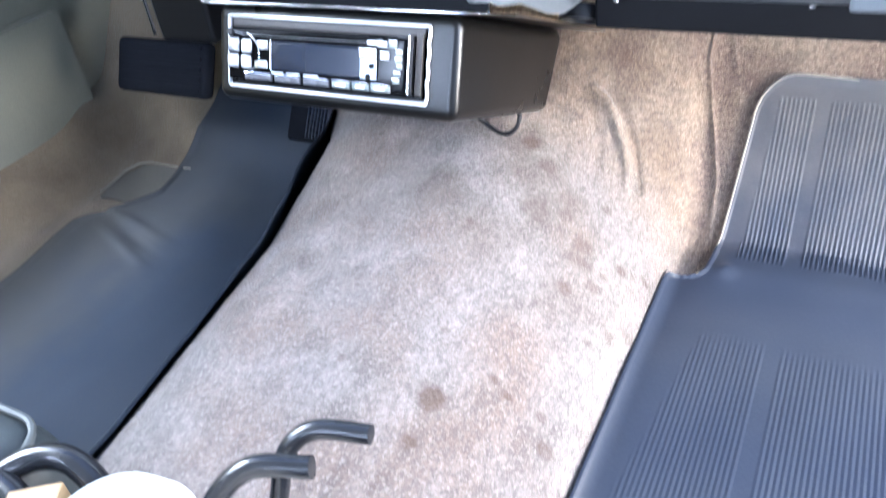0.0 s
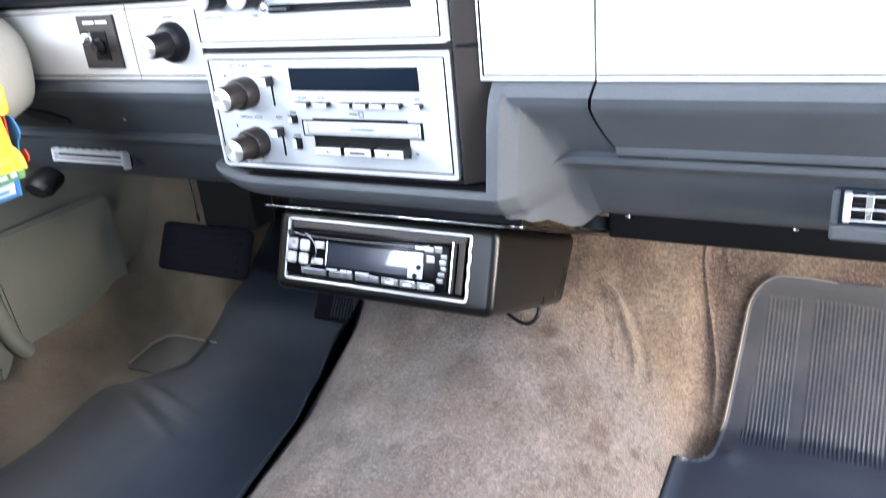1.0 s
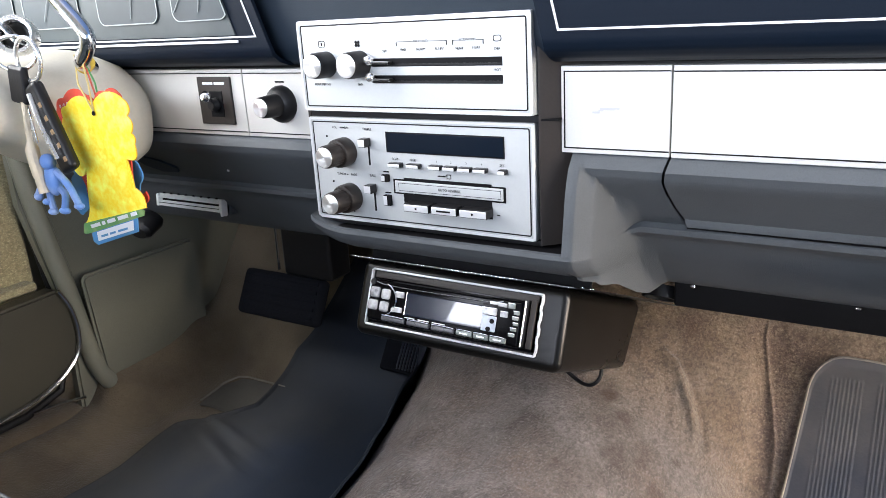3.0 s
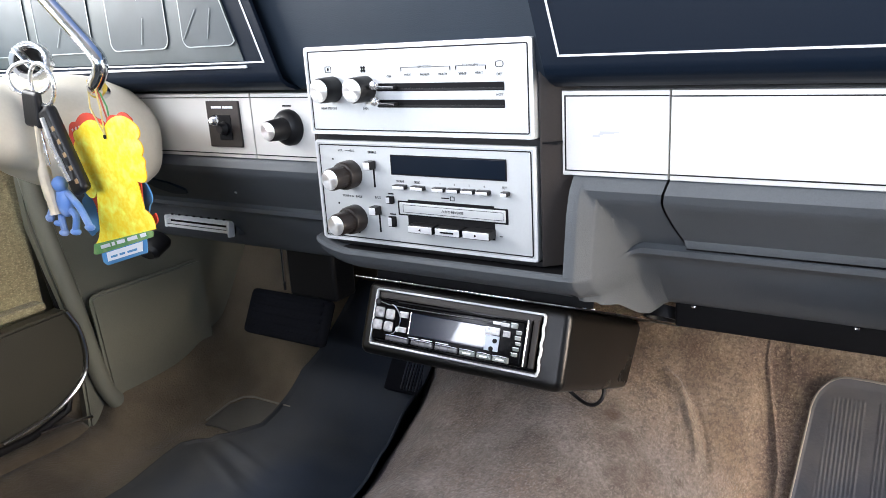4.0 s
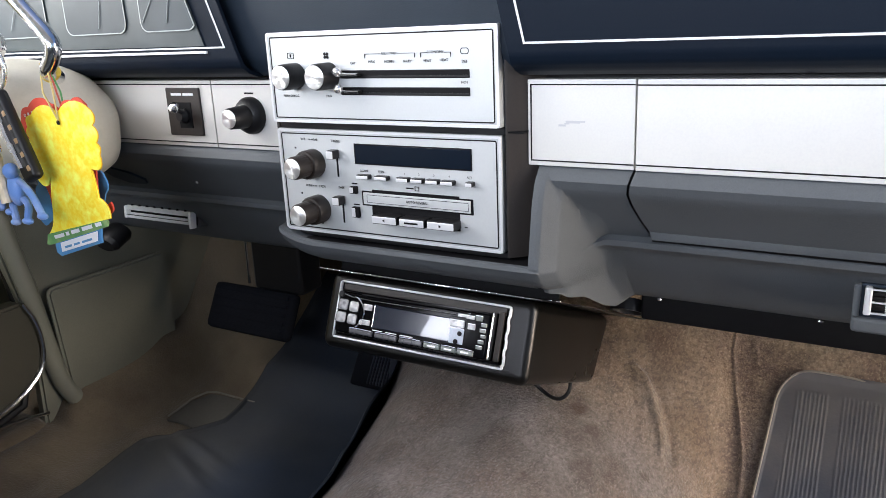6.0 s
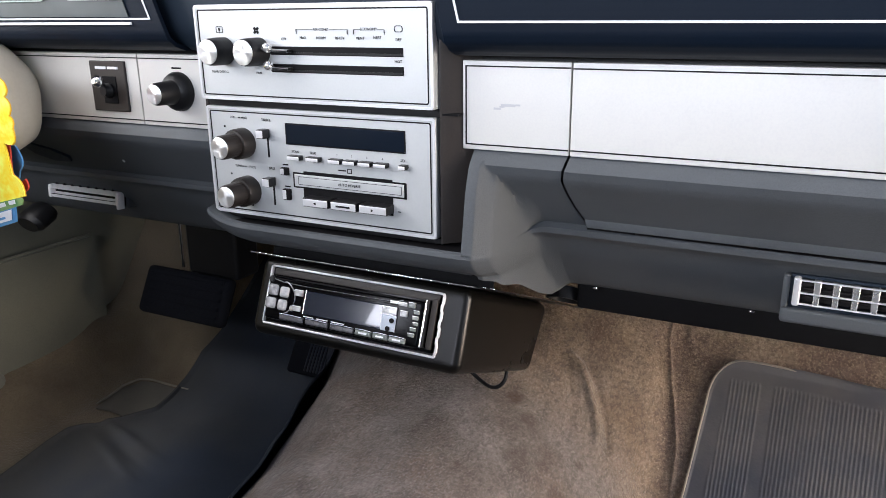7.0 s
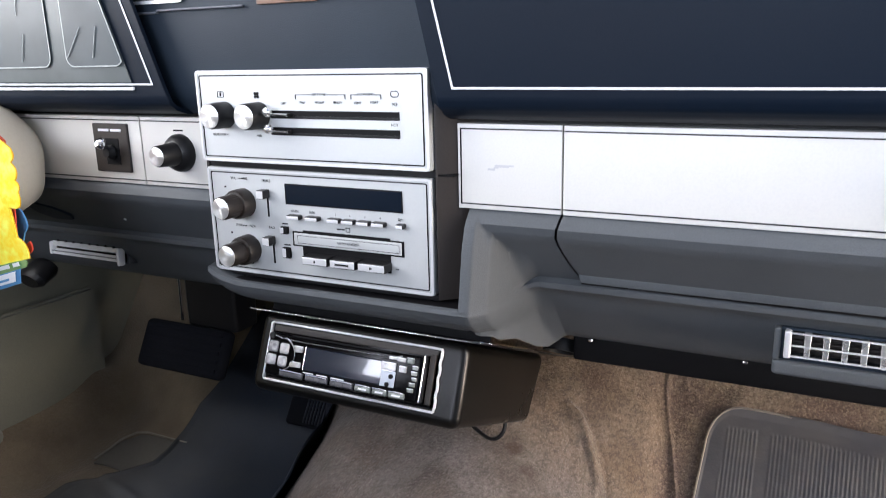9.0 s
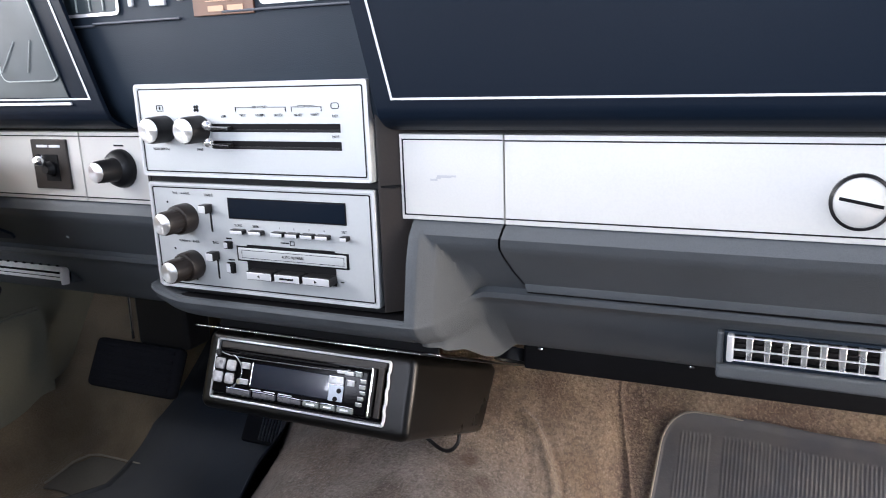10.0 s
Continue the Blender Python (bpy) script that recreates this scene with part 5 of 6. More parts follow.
# ---- below the dash ----
ud = thing("heater_duct", (0.168, 0.134, 0.374))
b = lathe([(0.018, 0), (0.018, 0.012), (0.015, 0.012), (0.014, 0.003)], 28)
b.transform(Matrix.Rotation(radians(150), 4, "X"))
part("pipe", b, BLACK, ud, "short black duct pipe")
tagged(ud, "black heater duct stub under the dash edge", "duct")
part("under_panel", box(0.185, 0.93, 0.112, 0.135, 0.364, 0.391, 0.003), INK, dash, "black underside panel")
part("under_panel", box(-0.70, 0.93, 0.125, 0.45, 0.42, 0.43), BLACK, dash, "black underside panel")
for x in (0.3405, 0.205):
    b = lathe([(0.0028, 0), (0.0028, 0.0014), (0.0016, 0.002)], 14)
    b.transform(Matrix.Translation((x, 0.104, 0.3905)) @ Matrix.Rotation(radians(150), 4, "X"))
    part("screw_head", b, CHROME, dash)

# firewall behind the pedals
tagged(part("firewall", box(-0.80, 0.95, 0.46, 0.48, 0.0, 0.9), BLACK), "dark bulkhead behind the pedals", "bulkhead", kind="structure")

# pedals
br = thing("brake_pedal", (-0.414, 0.2, 0.249))
b = box(-0.08, 0.08, -0.012, 0.006, -0.035, 0.035, 0.008, 3)
b.transform(Matrix.Rotation(radians(-28), 4, "X"))
PEDAL = mat("black_pedal_rubber", (0.009, 0.010, 0.014), 0.9, grain=0.2, scale=300, bump=0.15, mottle=0.4, spec=0.1)
pad = part("pad", b, PEDAL, br, "wide black rubber pad")
for k in range(5):
    b = box(-0.07, 0.07, -0.0145, -0.011, -0.027 + 0.0125 * k, -0.021 + 0.0125 * k, 0.001, 1)
    b.transform(Matrix.Rotation(radians(-28), 4, "X"))
    part("tread", b, PEDAL, pad)
part("arm", tube(bend([(0.02, 0.01, 0.0), (0.025, 0.05, 0.05), (0.03, 0.07, 0.14), (0.03, 0.09, 0.22)], 6), 0.008, 8), BLACK, br, "black steel arm")
part("bracket", box(-0.006, 0.086, 0.012, 0.06, 0.030, 0.16, 0.006, 2), BLACK, br, "wide black steel bracket")
part("link_rod", tube([(-0.010, 0.008, 0.040), (-0.012, 0.012, 0.14)], 0.0022, 8), CHROME, br, "bright link rod")
tagged(br, "wide black rubber brake pedal on a steel arm", "pedal", group="foot pedals")
gs = thing("accelerator_pedal", (-0.229, 0.238, 0.173))
b = box(-0.034, 0.034, -0.006, 0.006, -0.026, 0.026, 0.004, 2)
b.transform(Matrix.Rotation(radians(-35), 4, "X"))
pad = part("pad", b, PEDAL, gs, "black rubber pad")
for k in range(7):
    b = box(-0.004 + 0.005 * k, -0.0015 + 0.005 * k, -0.008, -0.005, -0.021, 0.021, 0.0006, 1)
    b.transform(Matrix.Rotation(radians(-35), 4, "X"))
    part("tread", b, RUBBER_DARK, pad)
part("arm", tube(bend([(0.01, 0.0, 0.0), (0.03, 0.03, 0.02), (0.04, 0.05, 0.12), (0.03, 0.1, 0.2)], 5), 0.005, 8), BLACK, gs)
tagged(gs, "ribbed black accelerator pedal resting above the mat", "pedal", group="foot pedals")

# ---- left side: kick panel, sill and door ----
def wall(pts, x, thick, material, name, parent=None, label=""):
    b = bmesh.new()
    b.faces.new([b.verts.new((x, y, z)) for y, z in pts])
    bmesh.ops.recalc_face_normals(b, faces=b.faces[:])
    r = bmesh.ops.solidify(b, geom=b.faces[:], thickness=thick)
    bmesh.ops.recalc_face_normals(b, faces=b.faces[:])
    edges = [e for e in b.edges if abs(e.verts[0].co.x - e.verts[1].co.x) < 1e-5]
    bmesh.ops.bevel(b, geom=edges, offset=min(0.004, abs(thick) * 0.4), segments=2, affect="EDGES")
    return part(name, b, material, parent, label)


kp = thing("kick_panel")
wall([(0.005, 0.05), (0.47, 0.05), (0.47, 0.62), (-0.02, 0.62), (-0.02, 0.42), (0.008, 0.28), (0.010, 0.18)], -0.668, 0.02, PANEL, "panel", kp)
pts = rounded(0.032, 0.245, 0.110, 0.305, 0.012)
wall([(y + (0.0 if y > 0.15 else 0.06 * (0.305 - z)), z) for y, z in pts], -0.655, 0.01, PANEL, "moulded_field", kp)
b = tube(bend([(-0.664, -0.012, 0.50), (-0.664, -0.004, 0.42), (-0.662, 0.014, 0.31), (-0.660, 0.026, 0.22), (-0.657, 0.034, 0.165), (-0.650, 0.050, 0.125), (-0.640, 0.075, 0.105)], 6), 0.013, 16)
part("edge_roll", b, mat("glossy_olive_panel", (0.25, 0.25, 0.20), 0.28, grain=0.2, scale=700, bump=0.15, mottle=0.3, mscale=6), kp, "glossy rounded panel edge")
tagged(kp, "moulded olive-grey plastic kick panel beside the footwell", "kick panel")

sill = thing("door_sill")
part("step", box(-0.80, -0.656, -1.6, 0.02, 0.02, 0.108, 0.03, 5), CARPET, sill, "tan carpeted step")
part("chrome_edge", tube([(-0.655, -0.075, 0.1325), (-0.655, -0.05, 0.1305), (-0.655, -0.02, 0.126), (-0.652, 0.004, 0.122)], 0.0026, 8), CHROME, sill)
tagged(sill, "tan carpeted door sill with a chrome edge strip", "sill", kind="structure")

dr = thing("driver_door")
part("door_card", box(-0.74, -0.700, -1.55, -0.004, 0.26, 0.68, 0.008), DOORC, dr, "tan carpeted door card")
edge = [tuple(p) for p in bend([(0.008, 0.299, 0), (0.021, 0.268, 0), (0.025, 0.232, 0), (0.018, 0.200, 0), (-0.005, 0.178, 0), (-0.035, 0.163, 0), (-0.07, 0.155, 0), (-0.115, 0.150, 0)], 4)]
edge = [(p[0] - 0.018, p[1]) for p in edge]
wall([(-1.5, 0.30), (-0.1, 0.296)] + edge + [(-1.5, 0.130)], -0.672, 0.03, mat("dark_olive_vinyl", (0.045, 0.042, 0.028), 0.5, grain=0.25, scale=700, bump=0.3, mottle=0.3), "map_pocket", dr, "dark vinyl map pocket")
part("chrome_bead", tube([(-0.641, y + 0.001, z - 0.001) for y, z in edge], 0.0032, 8), CHROME, dr, "chrome bead along the pocket")
part("armrest_ridge", box(-0.705, -0.676, -1.5, -0.016, 0.297, 0.309, 0.004), DOORC, dr)
part("weather_seal", tube([(-0.685, -0.008, 0.60), (-0.685, -0.010, 0.42), (-0.688, 0.008, 0.29), (-0.69, 0.012, 0.2), (-0.672, -0.02, 0.140), (-0.665, -0.08, 0.128), (-0.665, -1.4, 0.120)], 0.006, 8), BLACK, dr, "black rubber seal")
tagged(dr, "tan carpeted driver door with dark map pocket", "door")

# ---- steering column, keys, lever ----
COL = Matrix.Translation((-0.438, -0.05, 0.560)) @ Matrix.Rotation(radians(90 - 14), 4, "X")
sc = thing("steering_column")
b = lathe([(0.02, -0.05), (0.085, -0.045), (0.104, -0.02), (0.108, 0.01), (0.102, 0.045), (0.09, 0.07), (0.078, 0.085), (0.072, 0.12), (0.072, 0.20), (0.06, 0.21)], 56)
for v_ in b.verts:
    rad = math.hypot(v_.co.x, v_.co.y)
    c_, s_ = v_.co.x / rad, v_.co.y / rad
    v_.co.x = rad * math.copysign(abs(c_) ** 0.75, c_) - 0.024 - 0.22 * s_ * rad
    v_.co.y = rad * 0.62 * math.copysign(abs(s_) ** 0.75, s_)
b.transform(COL)
part("shroud", b, BEIGE, sc, "beige moulded plastic shroud")
tagged(sc, "beige plastic steering column shroud below the gauges", "steering column")

lv = thing("shift_lever")
b = tube(bend([(-0.335, -0.10, 0.612), (-0.306, -0.128, 0.619), (-0.291, -0.131, 0.631), (-0.287, -0.131, 0.641), (-0.293, -0.131, 0.651), (-0.315, -0.131, 0.670), (-0.345, -0.131, 0.696), (-0.40, -0.131, 0.742)], 8), 0.0072, 16)
part("rod", b, CHROME, lv, "bent polished steel rod")
b = lathe([(0.0066, 0), (0.0076, 0.003), (0.0076, 0.010), (0.0066, 0.013)], 20)
b.transform(Matrix.Translation((-0.322, -0.118, 0.613)) @ Matrix.Rotation(radians(60), 4, "Y"))
part("collar", b, mat("yellow_tape", (0.62, 0.45, 0.06), 0.5, mottle=0.3), lv, "yellow taped collar")
tagged(lv, "polished bent shift lever on the beige column", "shift lever")

ig = thing("ignition_lock")
IGM = Matrix.Translation((-0.410, -0.122, 0.645)) @ Matrix.Rotation(radians(38), 4, "Z") @ Matrix.Rotation(radians(80), 4, "X")
b = lathe([(0.0135, -0.01), (0.018, -0.008), (0.0195, 0.0), (0.0195, 0.010), (0.0182, 0.013), (0.0145, 0.012), (0.0135, 0.004)], 36)
b.transform(IGM)
part("barrel", b, NICKEL, ig, "chrome lock barrel")
b = lathe([(0.0133, 0.0), (0.0133, 0.005), (0.010, 0.0075), (0.004, 0.008)], 28)
b.transform(IGM)
part("cylinder_face", b, SATIN, ig)
b = box(-0.0016, 0.0016, -0.012, 0.012, 0.006, 0.030, 0.0012)
b.transform(IGM @ Matrix.Rotation(radians(35), 4, "Z"))
part("key_head", b, NICKEL, ig, "steel key head")
tagged(ig, "chrome ignition lock with its key inserted", "ignition lock")

KY = -0.152
ky = thing("key_ring")
part("split_ring", tube([(-0.352 + 0.019 * math.cos(a), KY, 0.624 + 0.020 * math.sin(a)) for a in (2 * math.pi * k / 32 for k in range(32))], 0.0021, 8, closed=True), NICKEL, ky, "steel split ring")
part("split_ring", tube([(-0.372 + 0.015 * math.cos(a), KY + 0.012 * math.cos(a), 0.630 + 0.016 * math.sin(a)) for a in (2 * math.pi * k / 28 for k in range(28))], 0.0019, 8, closed=True), NICKEL, ky, "steel split ring")
b = box(-0.013, 0.013, -0.004, 0.004, -0.018, 0.018, 0.0038, 3)
b.transform(Matrix.Translation((-0.370, KY - 0.003, 0.601)) @ Matrix.Rotation(radians(8), 4, "Y"))
part("key_bow", b, BLACK, ky, "black plastic key bow")
b = box(-0.0045, 0.0045, -0.0012, 0.0012, -0.04, 0.0, 0.0008, 1)
b.transform(Matrix.Translation((-0.368, KY - 0.003, 0.585)) @ Matrix.Rotation(radians(-6), 4, "Y"))
part("key_blade", b, NICKEL, ky, "steel key blade")
b = box(-0.0115, 0.0115, -0.006, 0.006, -0.045, 0.045, 0.0055, 3)
b.transform(Matrix.Translation((-0.336, KY, 0.561)) @ Matrix.Rotation(radians(-24), 4, "Y"))
fob = part("fob", b, BLACK, ky, "black fob with tan bands")
part("chrome_rib", tube([(-0.352, KY - 0.006, 0.593), (-0.341, KY - 0.0075, 0.563), (-0.327, KY - 0.006, 0.532)], 0.003, 8), NICKEL, fob)
for k in range(5):
    b = box(-0.0035, 0.0015, -0.0064, 0.0064, -0.0030, 0.0030, 0.001, 1)
    b.transform(Matrix.Translation((-0.3385 + 0.0056 * k, KY, 0.583 - 0.0125 * k)) @ Matrix.Rotation(radians(-24), 4, "Y"))
    part("tan_band", b, mat("tan_plastic", (0.33, 0.21, 0.1), 0.5) if k == 0 else bpy.data.materials["tan_plastic"], fob)
b = tube(bend([(-0.366, KY - 0.004, 0.585), (-0.369, KY - 0.005, 0.54), (-0.366, KY - 0.005, 0.515), (-0.363, KY - 0.005, 0.496)], 5), [0.0035] * 5 + [0.0065] * 6 + [0.0055] * 5, 10)
part("strap", b, mat("cream_leather", (0.72, 0.62, 0.46), 0.6, mottle=0.4, mscale=60), ky, "cream leather strap")
tagged(ky, "bunch of keys with black fob and cream strap", "keys")

b = bmesh.new()
for c, s in (((0, 0, 0.006), (0.009, 0.007, 0.014)), ((0.0, -0.002, 0.022), (0.008, 0.007, 0.007)), ((-0.013, -0.002, -0.014), (0.006, 0.004, 0.003)), ((0.010, -0.002, -0.020), (0.007, 0.004, 0.003)), ((-0.006, -0.003, -0.022), (0.006, 0.004, 0.003)), ((0.032, -0.002, -0.014), (0.006, 0.004, 0.003)), ((-0.025, -0.002, -0.010), (0.005, 0.004, 0.004))):
    s_ = bmesh.new()
    bmesh.ops.create_uvsphere(s_, u_segments=16, v_segments=10, radius=1)
    join(b, s_, Matrix.Translation(c) @ Matrix.Diagonal((*s, 1)))
for pts in (((0.004, 0, 0.0), (0.012, 0, -0.006), (0.010, -0.002, -0.02)), ((-0.004, 0, 0.0), (-0.010, 0, -0.008), (-0.006, -0.002, -0.022)), ((0.006, 0, 0.014), (0.02, 0, 0.002), (0.032, -0.002, -0.013)), ((-0.006, 0, 0.014), (-0.016, 0, 0.004), (-0.025, -0.002, -0.009))):
    join(b, tube(bend(pts, 5), 0.0033, 8))
m_ = mat("pale_blue_rubber", (0.15, 0.29, 0.66), 0.4, mottle=0.6, mscale=50, second=(0.5, 0.55, 0.7))
b.transform(Matrix.Translation((-0.352, KY, 0.502)) @ Matrix.Diagonal((1.15, 1.0, 1.15, 1.0)))
fg = part("frog_charm", b, m_)
tagged(fg, "small blue rubber frog charm hanging on the keys", "charm")

# air fresheners: scalloped cards on strings
def card(outline_pts, y, thick, material, name, parent, label=""):
    b = bmesh.new()
    b.faces.new([b.verts.new((x, y, z)) for x, z in outline_pts])
    bmesh.ops.recalc_face_normals(b, faces=b.faces[:])
    bmesh.ops.triangulate(b, faces=b.faces[:])
    bmesh.ops.solidify(b, geom=b.faces[:], thickness=thick)
    bmesh.ops.recalc_face_normals(b, faces=b.faces[:])
    return part(name, b, material, parent, label, angle=30)


def scallop(sides, n=7):
    """Rounds each side of a polygon outwards by its own bulge."""
    out = []
    c = sum((Vector(p[:2]) for p in sides), Vector((0, 0))) / len(sides)
    for p, q in zip(sides, sides[1:] + sides[:1]):
        bulge, p, q = p[2], Vector(p[:2]), Vector(q[:2])
        nrm = Vector(((q - p).y, -(q - p).x)).normalized()
        if nrm.dot((p + q) / 2 - c) < 0:
            nrm = -nrm
        for k in range(n):
            t = k / n
            out.append(tuple(p + (q - p) * t + nrm * bulge * (q - p).length * 4 * t * (1 - t)))
    return out


YELLOW = mat("bright_yellow_card", (1.0, 0.72, 0.002), 0.6, mottle=0.95, mscale=75, second=(1.0, 0.97, 0.15), grain=0.45, scale=240)
RED = mat("red_card", (0.62, 0.06, 0.03), 0.6, mottle=0.3, mscale=60)
BLUEC = mat("blue_card", (0.07, 0.25, 0.52), 0.6, mottle=0.3, mscale=60, second=(0.2, 0.35, 0.3))
GREENC = mat("green_card", (0.12, 0.3, 0.1), 0.6, mottle=0.4, mscale=90, second=(0.5, 0.5, 0.2))
# corner, then the outward bulge of the side that follows it
CARD = [(-0.297, 0.581, 0.20), (-0.248, 0.584, 0.30), (-0.250, 0.571, 0.30), (-0.248, 0.555, 0.30), (-0.246, 0.545, 0.42), (-0.261, 0.531, 0.02), (-0.257, 0.503, 0.20), (-0.245, 0.485, 0.0), (-0.348, 0.458, 0.12),
        (-0.332, 0.482, 0.02), (-0.325, 0.519, 0.40), (-0.348, 0.518, 0.30), (-0.350, 0.529, 0.30), (-0.349, 0.543, 0.30), (-0.347, 0.556, 0.30), (-0.347, 0.567, 0.35), (-0.339, 0.578, 0.20)]
REDS = [(-0.364, 0.574, 0.25), (-0.350, 0.585, 0.2), (-0.314, 0.589, 0.1), (-0.302, 0.583, 0.2), (-0.283, 0.592, 0.2), (-0.264, 0.591, 0.3), (-0.262, 0.584, 0.0), (-0.261, 0.541, 0.0), (-0.266, 0.503, 0.3), (-0.249, 0.499, 0.3),
        (-0.252, 0.487, 0.0), (-0.328, 0.467, 0.0), (-0.340, 0.470, 0.0), (-0.341, 0.498, 0.0), (-0.355, 0.529, 0.2), (-0.357, 0.540, 0.3), (-0.360, 0.556, 0.3)]
BLUES = [(-0.366, 0.507, 0.25), (-0.372, 0.494, 0.25), (-0.374, 0.480, 0.25), (-0.371, 0.467, 0.3), (-0.361, 0.467, 0.1), (-0.350, 0.477, 0.0), (-0.277, 0.486, 0.1), (-0.263, 0.504, 0.25), (-0.260, 0.521, 0.25), (-0.270, 0.526, 0.0),
         (-0.319, 0.528, 0.0), (-0.355, 0.525, 0.25)]
af = thing("air_freshener", (0, 0, 0))
card(scallop(CARD), -0.131, 0.0016, YELLOW, "card", af, "bright yellow scalloped card")
card([(-0.346, 0.460), (-0.250, 0.4835), (-0.247, 0.482), (-0.249, 0.477), (-0.344, 0.449), (-0.350, 0.449)], -0.1335, 0.001, GREENC, "band", af, "green band")
card([(-0.336, 0.451), (-0.259, 0.474), (-0.261, 0.460), (-0.329, 0.439), (-0.336, 0.442)], -0.1325, 0.001, BLUEC, "base", af, "blue base")
card([(-0.325, 0.4535), (-0.264, 0.4715), (-0.266, 0.4615), (-0.325, 0.4440)], -0.1345, 0.0006, WHITE_LINE, "label_field", af, "white label field")
for xa, xb in ((-0.318, -0.307), (-0.303, -0.294), (-0.290, -0.274)):
    up = 0.29 * (xa + 0.318)
    card([(xa, 0.4510 + up), (xb, 0.4510 + up + 0.29 * (xb - xa)), (xb, 0.4488 + up + 0.29 * (xb - xa)), (xa, 0.4488 + up)], -0.1352, 0.0004, BLUEC, "print_bar", af)
for xa, xb in ((-0.334, -0.318), (-0.314, -0.309), (-0.305, -0.292), (-0.288, -0.272), (-0.266, -0.257)):
    up = 0.275 * (xa + 0.334)
    card([(xa, 0.4600 + up), (xb, 0.4600 + up + 0.275 * (xb - xa)), (xb + 0.001, 0.4565 + up + 0.275 * (xb - xa)), (xa + 0.001, 0.4565 + up)], -0.1347, 0.0004, WHITE_LINE, "print_bar", af)
AMBER = mat("amber_print", (0.90, 0.50, 0.01), 0.6)
part("printed_edge", tube([(x, -0.1312, z) for x, z in scallop(CARD)], 0.0005, 6, closed=True), AMBER, af)
for x, z, r_ in ((-0.334, 0.523, 0.0026), (-0.286, 0.529, 0.0030), (-0.330, 0.536, 0.0022), (-0.263, 0.541, 0.0022), (-0.312, 0.471, 0.0042), (-0.296, 0.476, 0.0034), (-0.280, 0.483, 0.0040), (-0.266, 0.487, 0.0030)):
    b = lathe([(r_, 0), (r_, 0.0003), (r_ * 0.9, 0.0005)], 14)
    b.transform(Matrix.Translation((x, -0.1318, z)) @ Matrix.Rotation(radians(90), 4, "X"))
    part("printed_spot", b, bpy.data.materials["amber_dots"] if "amber_dots" in bpy.data.materials else mat("amber_dots", (0.85, 0.48, 0.004), 0.6), af)
b = bmesh.new()
for i in range(9):
    for k in range(7):
        s_ = bmesh.new()
        bmesh.ops.create_icosphere(s_, subdivisions=1, radius=0.0010)
        join(b, s_, Matrix.Translation((-0.319 + 0.0078 * k + 0.004 * (i % 2), -0.1315, 0.524 - 0.0050 * i + 0.0018 * (k - 3))))
part("dots", b, bpy.data.materials["amber_dots"], af)
b = lathe([(0.0022, 0), (0.0022, 0.0006)], 12)
b.transform(Matrix.Translation((-0.2950, -0.1338, 0.5725)) @ Matrix.Rotation(radians(90), 4, "X"))
part("string_hole", b, INK, af)
STRING = mat("cotton_string", (0.62, 0.5, 0.2), 0.8)
part("string", tube([(-0.2950, -0.1335, 0.5735), (-0.310, -0.134, 0.60), (-0.316, -0.128, 0.626)], 0.0009, 6), STRING, af, "yellow string")
part("string", tube([(-0.2950, -0.1335, 0.5735), (-0.2945, -0.134, 0.60), (-0.298, -0.134, 0.626)], 0.0009, 6), STRING, af, "yellow string")
tagged(af, "bright yellow scalloped air freshener hanging from the lever", "air freshener", group="hanging air fresheners")
for sides, y, mt, lab, col in ((REDS, -0.125, RED, "red scalloped air freshener behind the yellow one", (0.45, 0.1, 0.06)),
                               (BLUES, -0.121, BLUEC, "blue scalloped air freshener behind the others", (0.1, 0.35, 0.12))):
    a2 = thing("air_freshener")
    card(scallop(sides), y, 0.0016, mt, "card", a2)
    part("string", tube([(-0.298, y, 0.582 if mt is RED else 0.527), (-0.300, y - 0.002, 0.60), (-0.304, -0.128, 0.622)], 0.0009, 6), mat("coloured_string", col, 0.8), a2)
    if mt is RED:
        for k in range(7):
            b = lathe([(0.0018, 0), (0.0018, 0.0004)], 10)
            b.transform(Matrix.Translation((-0.357 + 0.0062 * k, -0.1262, 0.577 + 0.0014 * k)) @ Matrix.Rotation(radians(90), 4, "X"))
            part("printed_spot", b, WHITE_LINE, a2)
    tagged(a2, lab, "air freshener", group="hanging air fresheners")

# ---- seats and things before them ----
SEATM = mat("dark_seat_vinyl", (0.030, 0.038, 0.042), 0.5, grain=0.3, scale=700, bump=0.3, mottle=0.3)


def seat(name, x0, x1, y0, y1, label):
    s = thing(name)
    c = part("cushion", box(x0, x1, y0, y1, 0.15, 0.30, 0.035, 5), SEATM, s)
    part("base_box", box(x0 + 0.02, x1 - 0.02, y0 + 0.03, y1 - 0.05, 0.115, 0.16, 0.004), BLACK, s)
    part("backrest", box(x0, x1, y0 - 0.12, y0 + 0.03, 0.25, 0.68, 0.04, 4), SEATM, s)
    r = 0.024
    z = 0.292
    pts = [(x0 + 0.01, y0 + 0.05, z), (x0 + 0.01, y1 - r, z)] + [(x0 + 0.01 + r - r * math.cos(a), y1 - 0.008 - r + r * math.sin(a), z) for a in (math.pi / 2 * k / 8 for k in range(1, 9))]
    pts += [(x1 - 0.01 - r + r * math.sin(a), y1 - 0.008 - r + r * math.cos(a), z) for a in (math.pi / 2 * k / 8 for k in range(9))] + [(x1 - 0.01, y0 + 0.05, z)]
    part("piping", tube(pts, 0.0022, 8), mat("grey_piping", (0.06, 0.068, 0.07), 0.6) if "grey_piping" not in bpy.data.materials else bpy.data.materials["grey_piping"], c, "grey piping")
    return tagged(s, label, "car seat", group="front seats")


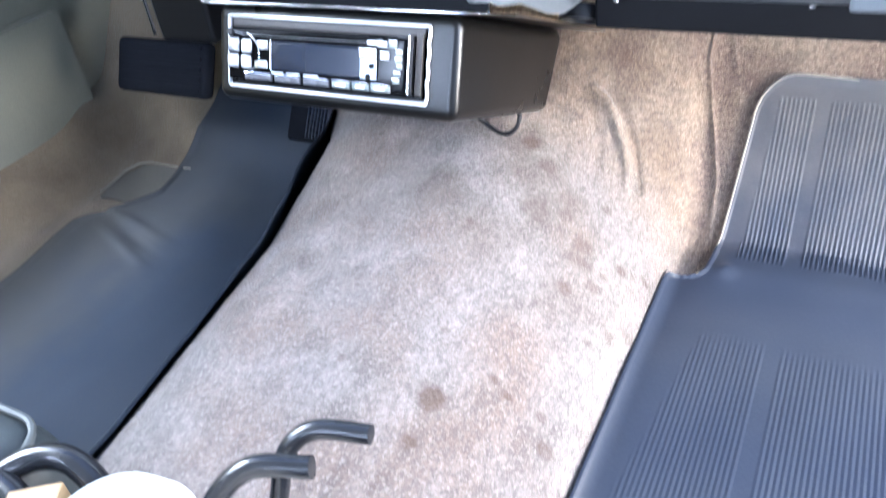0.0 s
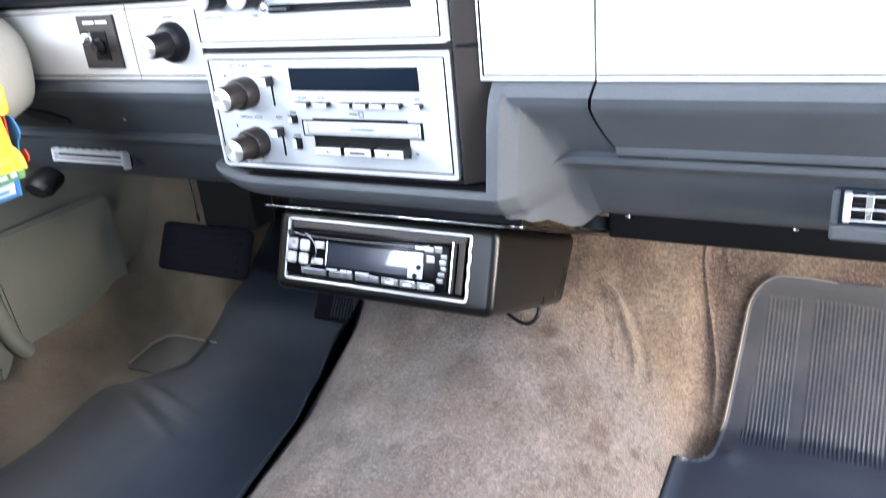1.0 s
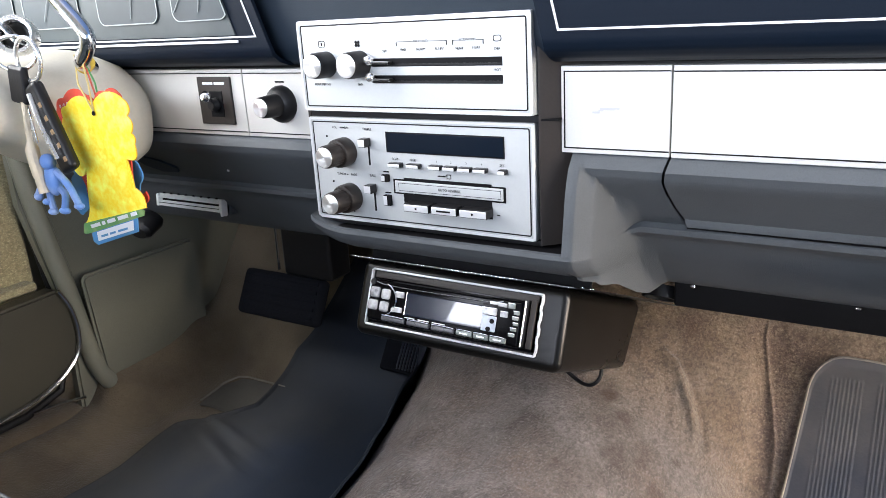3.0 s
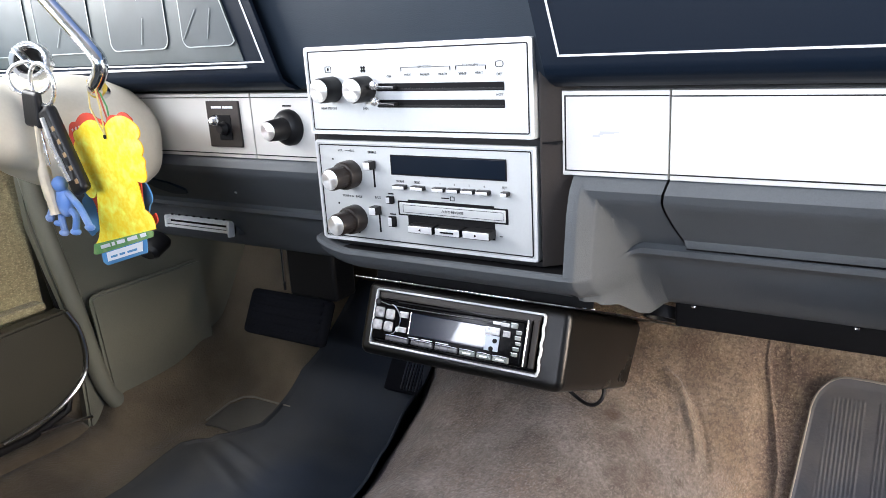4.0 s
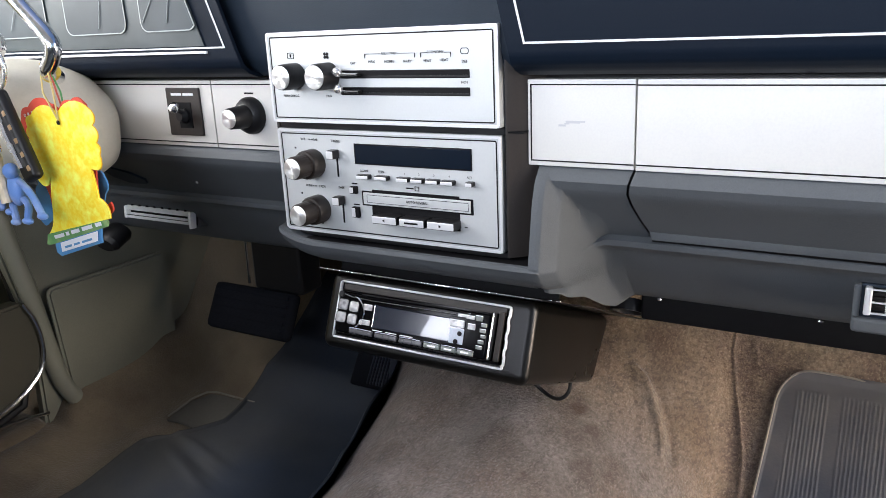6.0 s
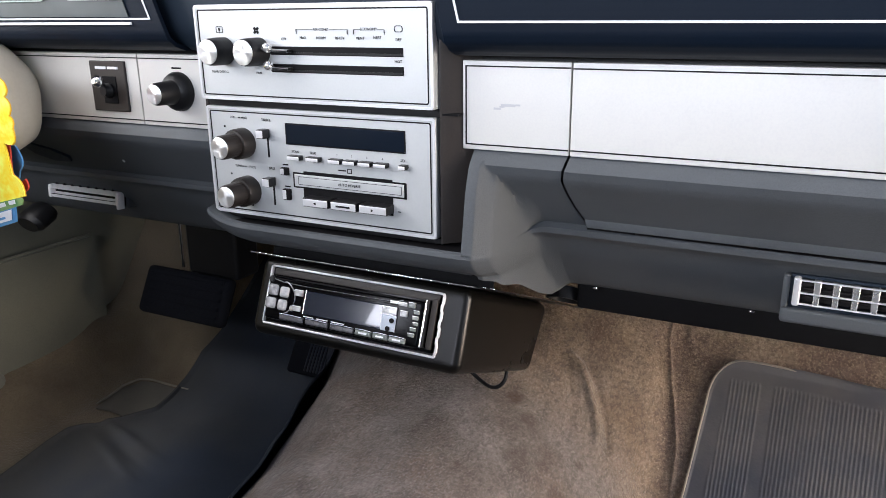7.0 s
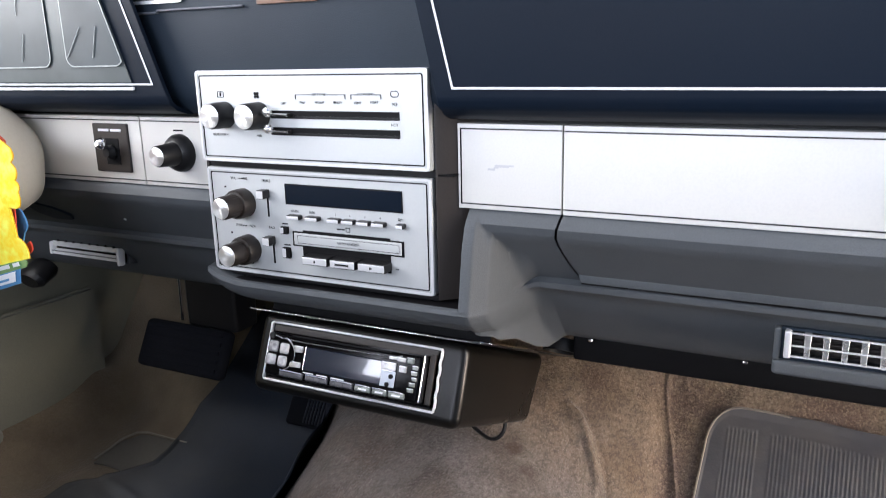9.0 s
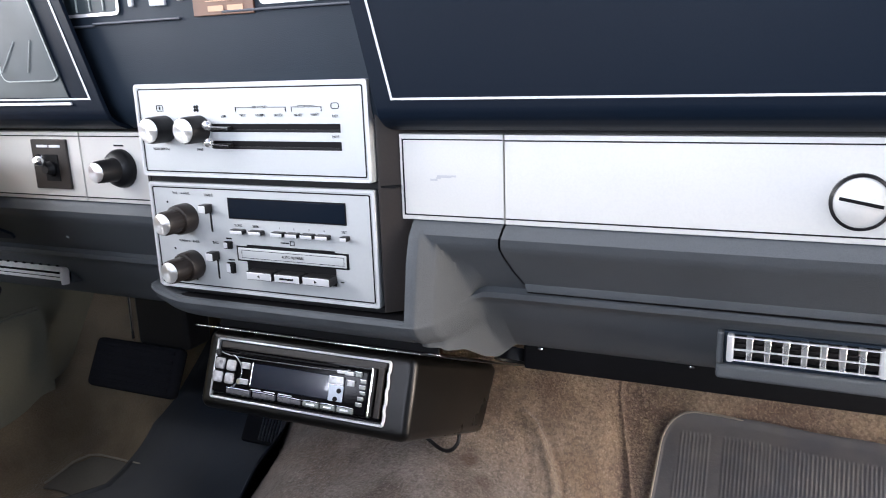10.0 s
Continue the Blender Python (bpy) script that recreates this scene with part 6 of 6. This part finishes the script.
seat("front_seat", -0.62, 0.027, -0.95, -0.314, "dark vinyl driver seat with grey piping")
# Unseen seat: its back blocks the rear lamp from the near floor.
seat("front_seat", 0.11, 0.72, -0.88, -0.50, "unseen dark vinyl passenger seat placed to shade the floor")

lk = thing("steering_lock")
PLAST = mat("black_vinyl_coat", (0.014, 0.015, 0.018), 0.22, mottle=0.3, mscale=30)
part("hook", tube(bend([(0.126, -0.300, 0.205), (0.143, -0.293, 0.260), (0.150, -0.285, 0.288), (0.164, -0.275, 0.300), (0.1905, -0.268, 0.300), (0.1915, -0.2677, 0.300)], 7), [0.0052] * 33 + [0.0050, 0.0044, 0.0034], 16), PLAST, lk, "black coated hook")
part("hook", tube(bend([(0.112, -0.335, 0.205), (0.119, -0.331, 0.25), (0.130, -0.322, 0.282), (0.147, -0.307, 0.300), (0.1745, -0.2965, 0.301), (0.1757, -0.2961, 0.301)], 7), [0.0058] * 33 + [0.0056, 0.0050, 0.0038], 16), PLAST, lk, "black coated hook")
part("bar", tube([(0.128, -0.300, 0.212), (0.112, -0.335, 0.212), (0.095, -0.352, 0.214)], 0.008, 14), PLAST, lk, "black coated bar")
part("hook", tube(bend([(0.012, -0.372, 0.285), (0.026, -0.352, 0.297), (0.044, -0.340, 0.301), (0.064, -0.338, 0.298), (0.082, -0.343, 0.280), (0.090, -0.348, 0.21)], 6), 0.007, 14), PLAST, lk, "black coated hook")
part("crossbar", tube([(-0.010, -0.352, 0.296), (0.040, -0.362, 0.296), (0.085, -0.372, 0.28)], 0.007, 14), PLAST, lk)
tagged(lk, "black coated steering lock with hooks leaning on the seat", "steering lock")
bt = thing("bottle", (0.128, -0.368, tunnel_top(-0.35) - 0.004))
b = lathe([(0.036, 0), (0.038, 0.006), (0.038, 0.105), (0.036, 0.122), (0.028, 0.136), (0.014, 0.144), (0.003, 0.146)], 40)
part("body", b, mat("white_plastic", (0.82, 0.82, 0.8), 0.35, mottle=0.1, mscale=20), bt)
tagged(bt, "white plastic bottle standing on the carpet", "bottle")
bx = thing("carton", (0.071, -0.372, tunnel_top(-0.36) - 0.004))
b = box(-0.012, 0.014, -0.014, 0.014, 0.0, 0.122, 0.001)
b.transform(Matrix.Rotation(radians(35), 4, "Z"))
part("body", b, mat("brown_card", (0.42, 0.28, 0.14), 0.7, mottle=0.3, mscale=60), bx)
tagged(bx, "narrow brown card box standing on the carpet", "carton")

# ---- the rest of the cabin: unseen parts that close it and shape its light ----
LINER = mat("grey_headliner", (0.36, 0.36, 0.36), 0.9, grain=0.2, scale=300, bump=0.2)
# Unseen rail, added to block the sun from the tunnel carpet.
tagged(part("sun_block_rail_left", box(-0.74, -0.56, -2.1, -0.30, 1.06, 1.128, 0.02), LINER), "unseen grey rail that keeps the sun off the tunnel", "roof rail", kind="structure")
tagged(part("ceiling", box(-0.72, 0.88, -2.1, -0.35, 1.13, 1.15, 0.005), LINER), "grey cloth headliner", "ceiling", kind="structure")
tagged(part("wall_rear", box(-0.75, 0.92, -2.12, -2.1, 0.0, 0.78), PANEL), "plain rear bulkhead", "wall", kind="structure")
tagged(part("wall_left_rear", box(-0.80, -0.75, -2.1, -1.55, 0.0, 0.74), PANEL), "plain rear side panel", "wall", kind="structure")
tagged(part("wall_right_rear", box(0.90, 0.94, -2.1, -0.95, 0.0, 0.70), PANEL), "plain rear side panel", "wall", kind="structure")
tagged(part("kick_panel_right", box(0.90, 0.93, 0.17, 0.47, 0.0, 0.62), PANEL), "plain right kick panel", "kick panel", kind="structure")
tagged(part("pillar_left", box(-0.80, -0.72, -1.25, -0.80, 0.6, 1.14, 0.01), PANEL), "door pillar", "pillar", kind="structure")
tagged(part("pillar_left_rear", box(-0.80, -0.72, -2.1, -1.60, 0.7, 1.14, 0.01), PANEL), "rear quarter pillar", "pillar", kind="structure")
tagged(part("pillar_right", box(0.87, 0.94, -1.05, -0.95, 0.0, 1.14, 0.01), LINER), "door pillar", "pillar", kind="structure")
tagged(part("wall_left_body", box(-0.83, -0.80, -2.1, 0.5, -0.1, 0.68), PANEL), "plain outer body side", "wall", kind="structure")
tagged(part("ground", box(-60, 60, -60, 60, -0.32, -0.30), mat("asphalt", (0.06, 0.06, 0.06), 0.9, grain=0.4, scale=60, mottle=0.4, mscale=2)), "asphalt ground outside the car", "ground", kind="structure")
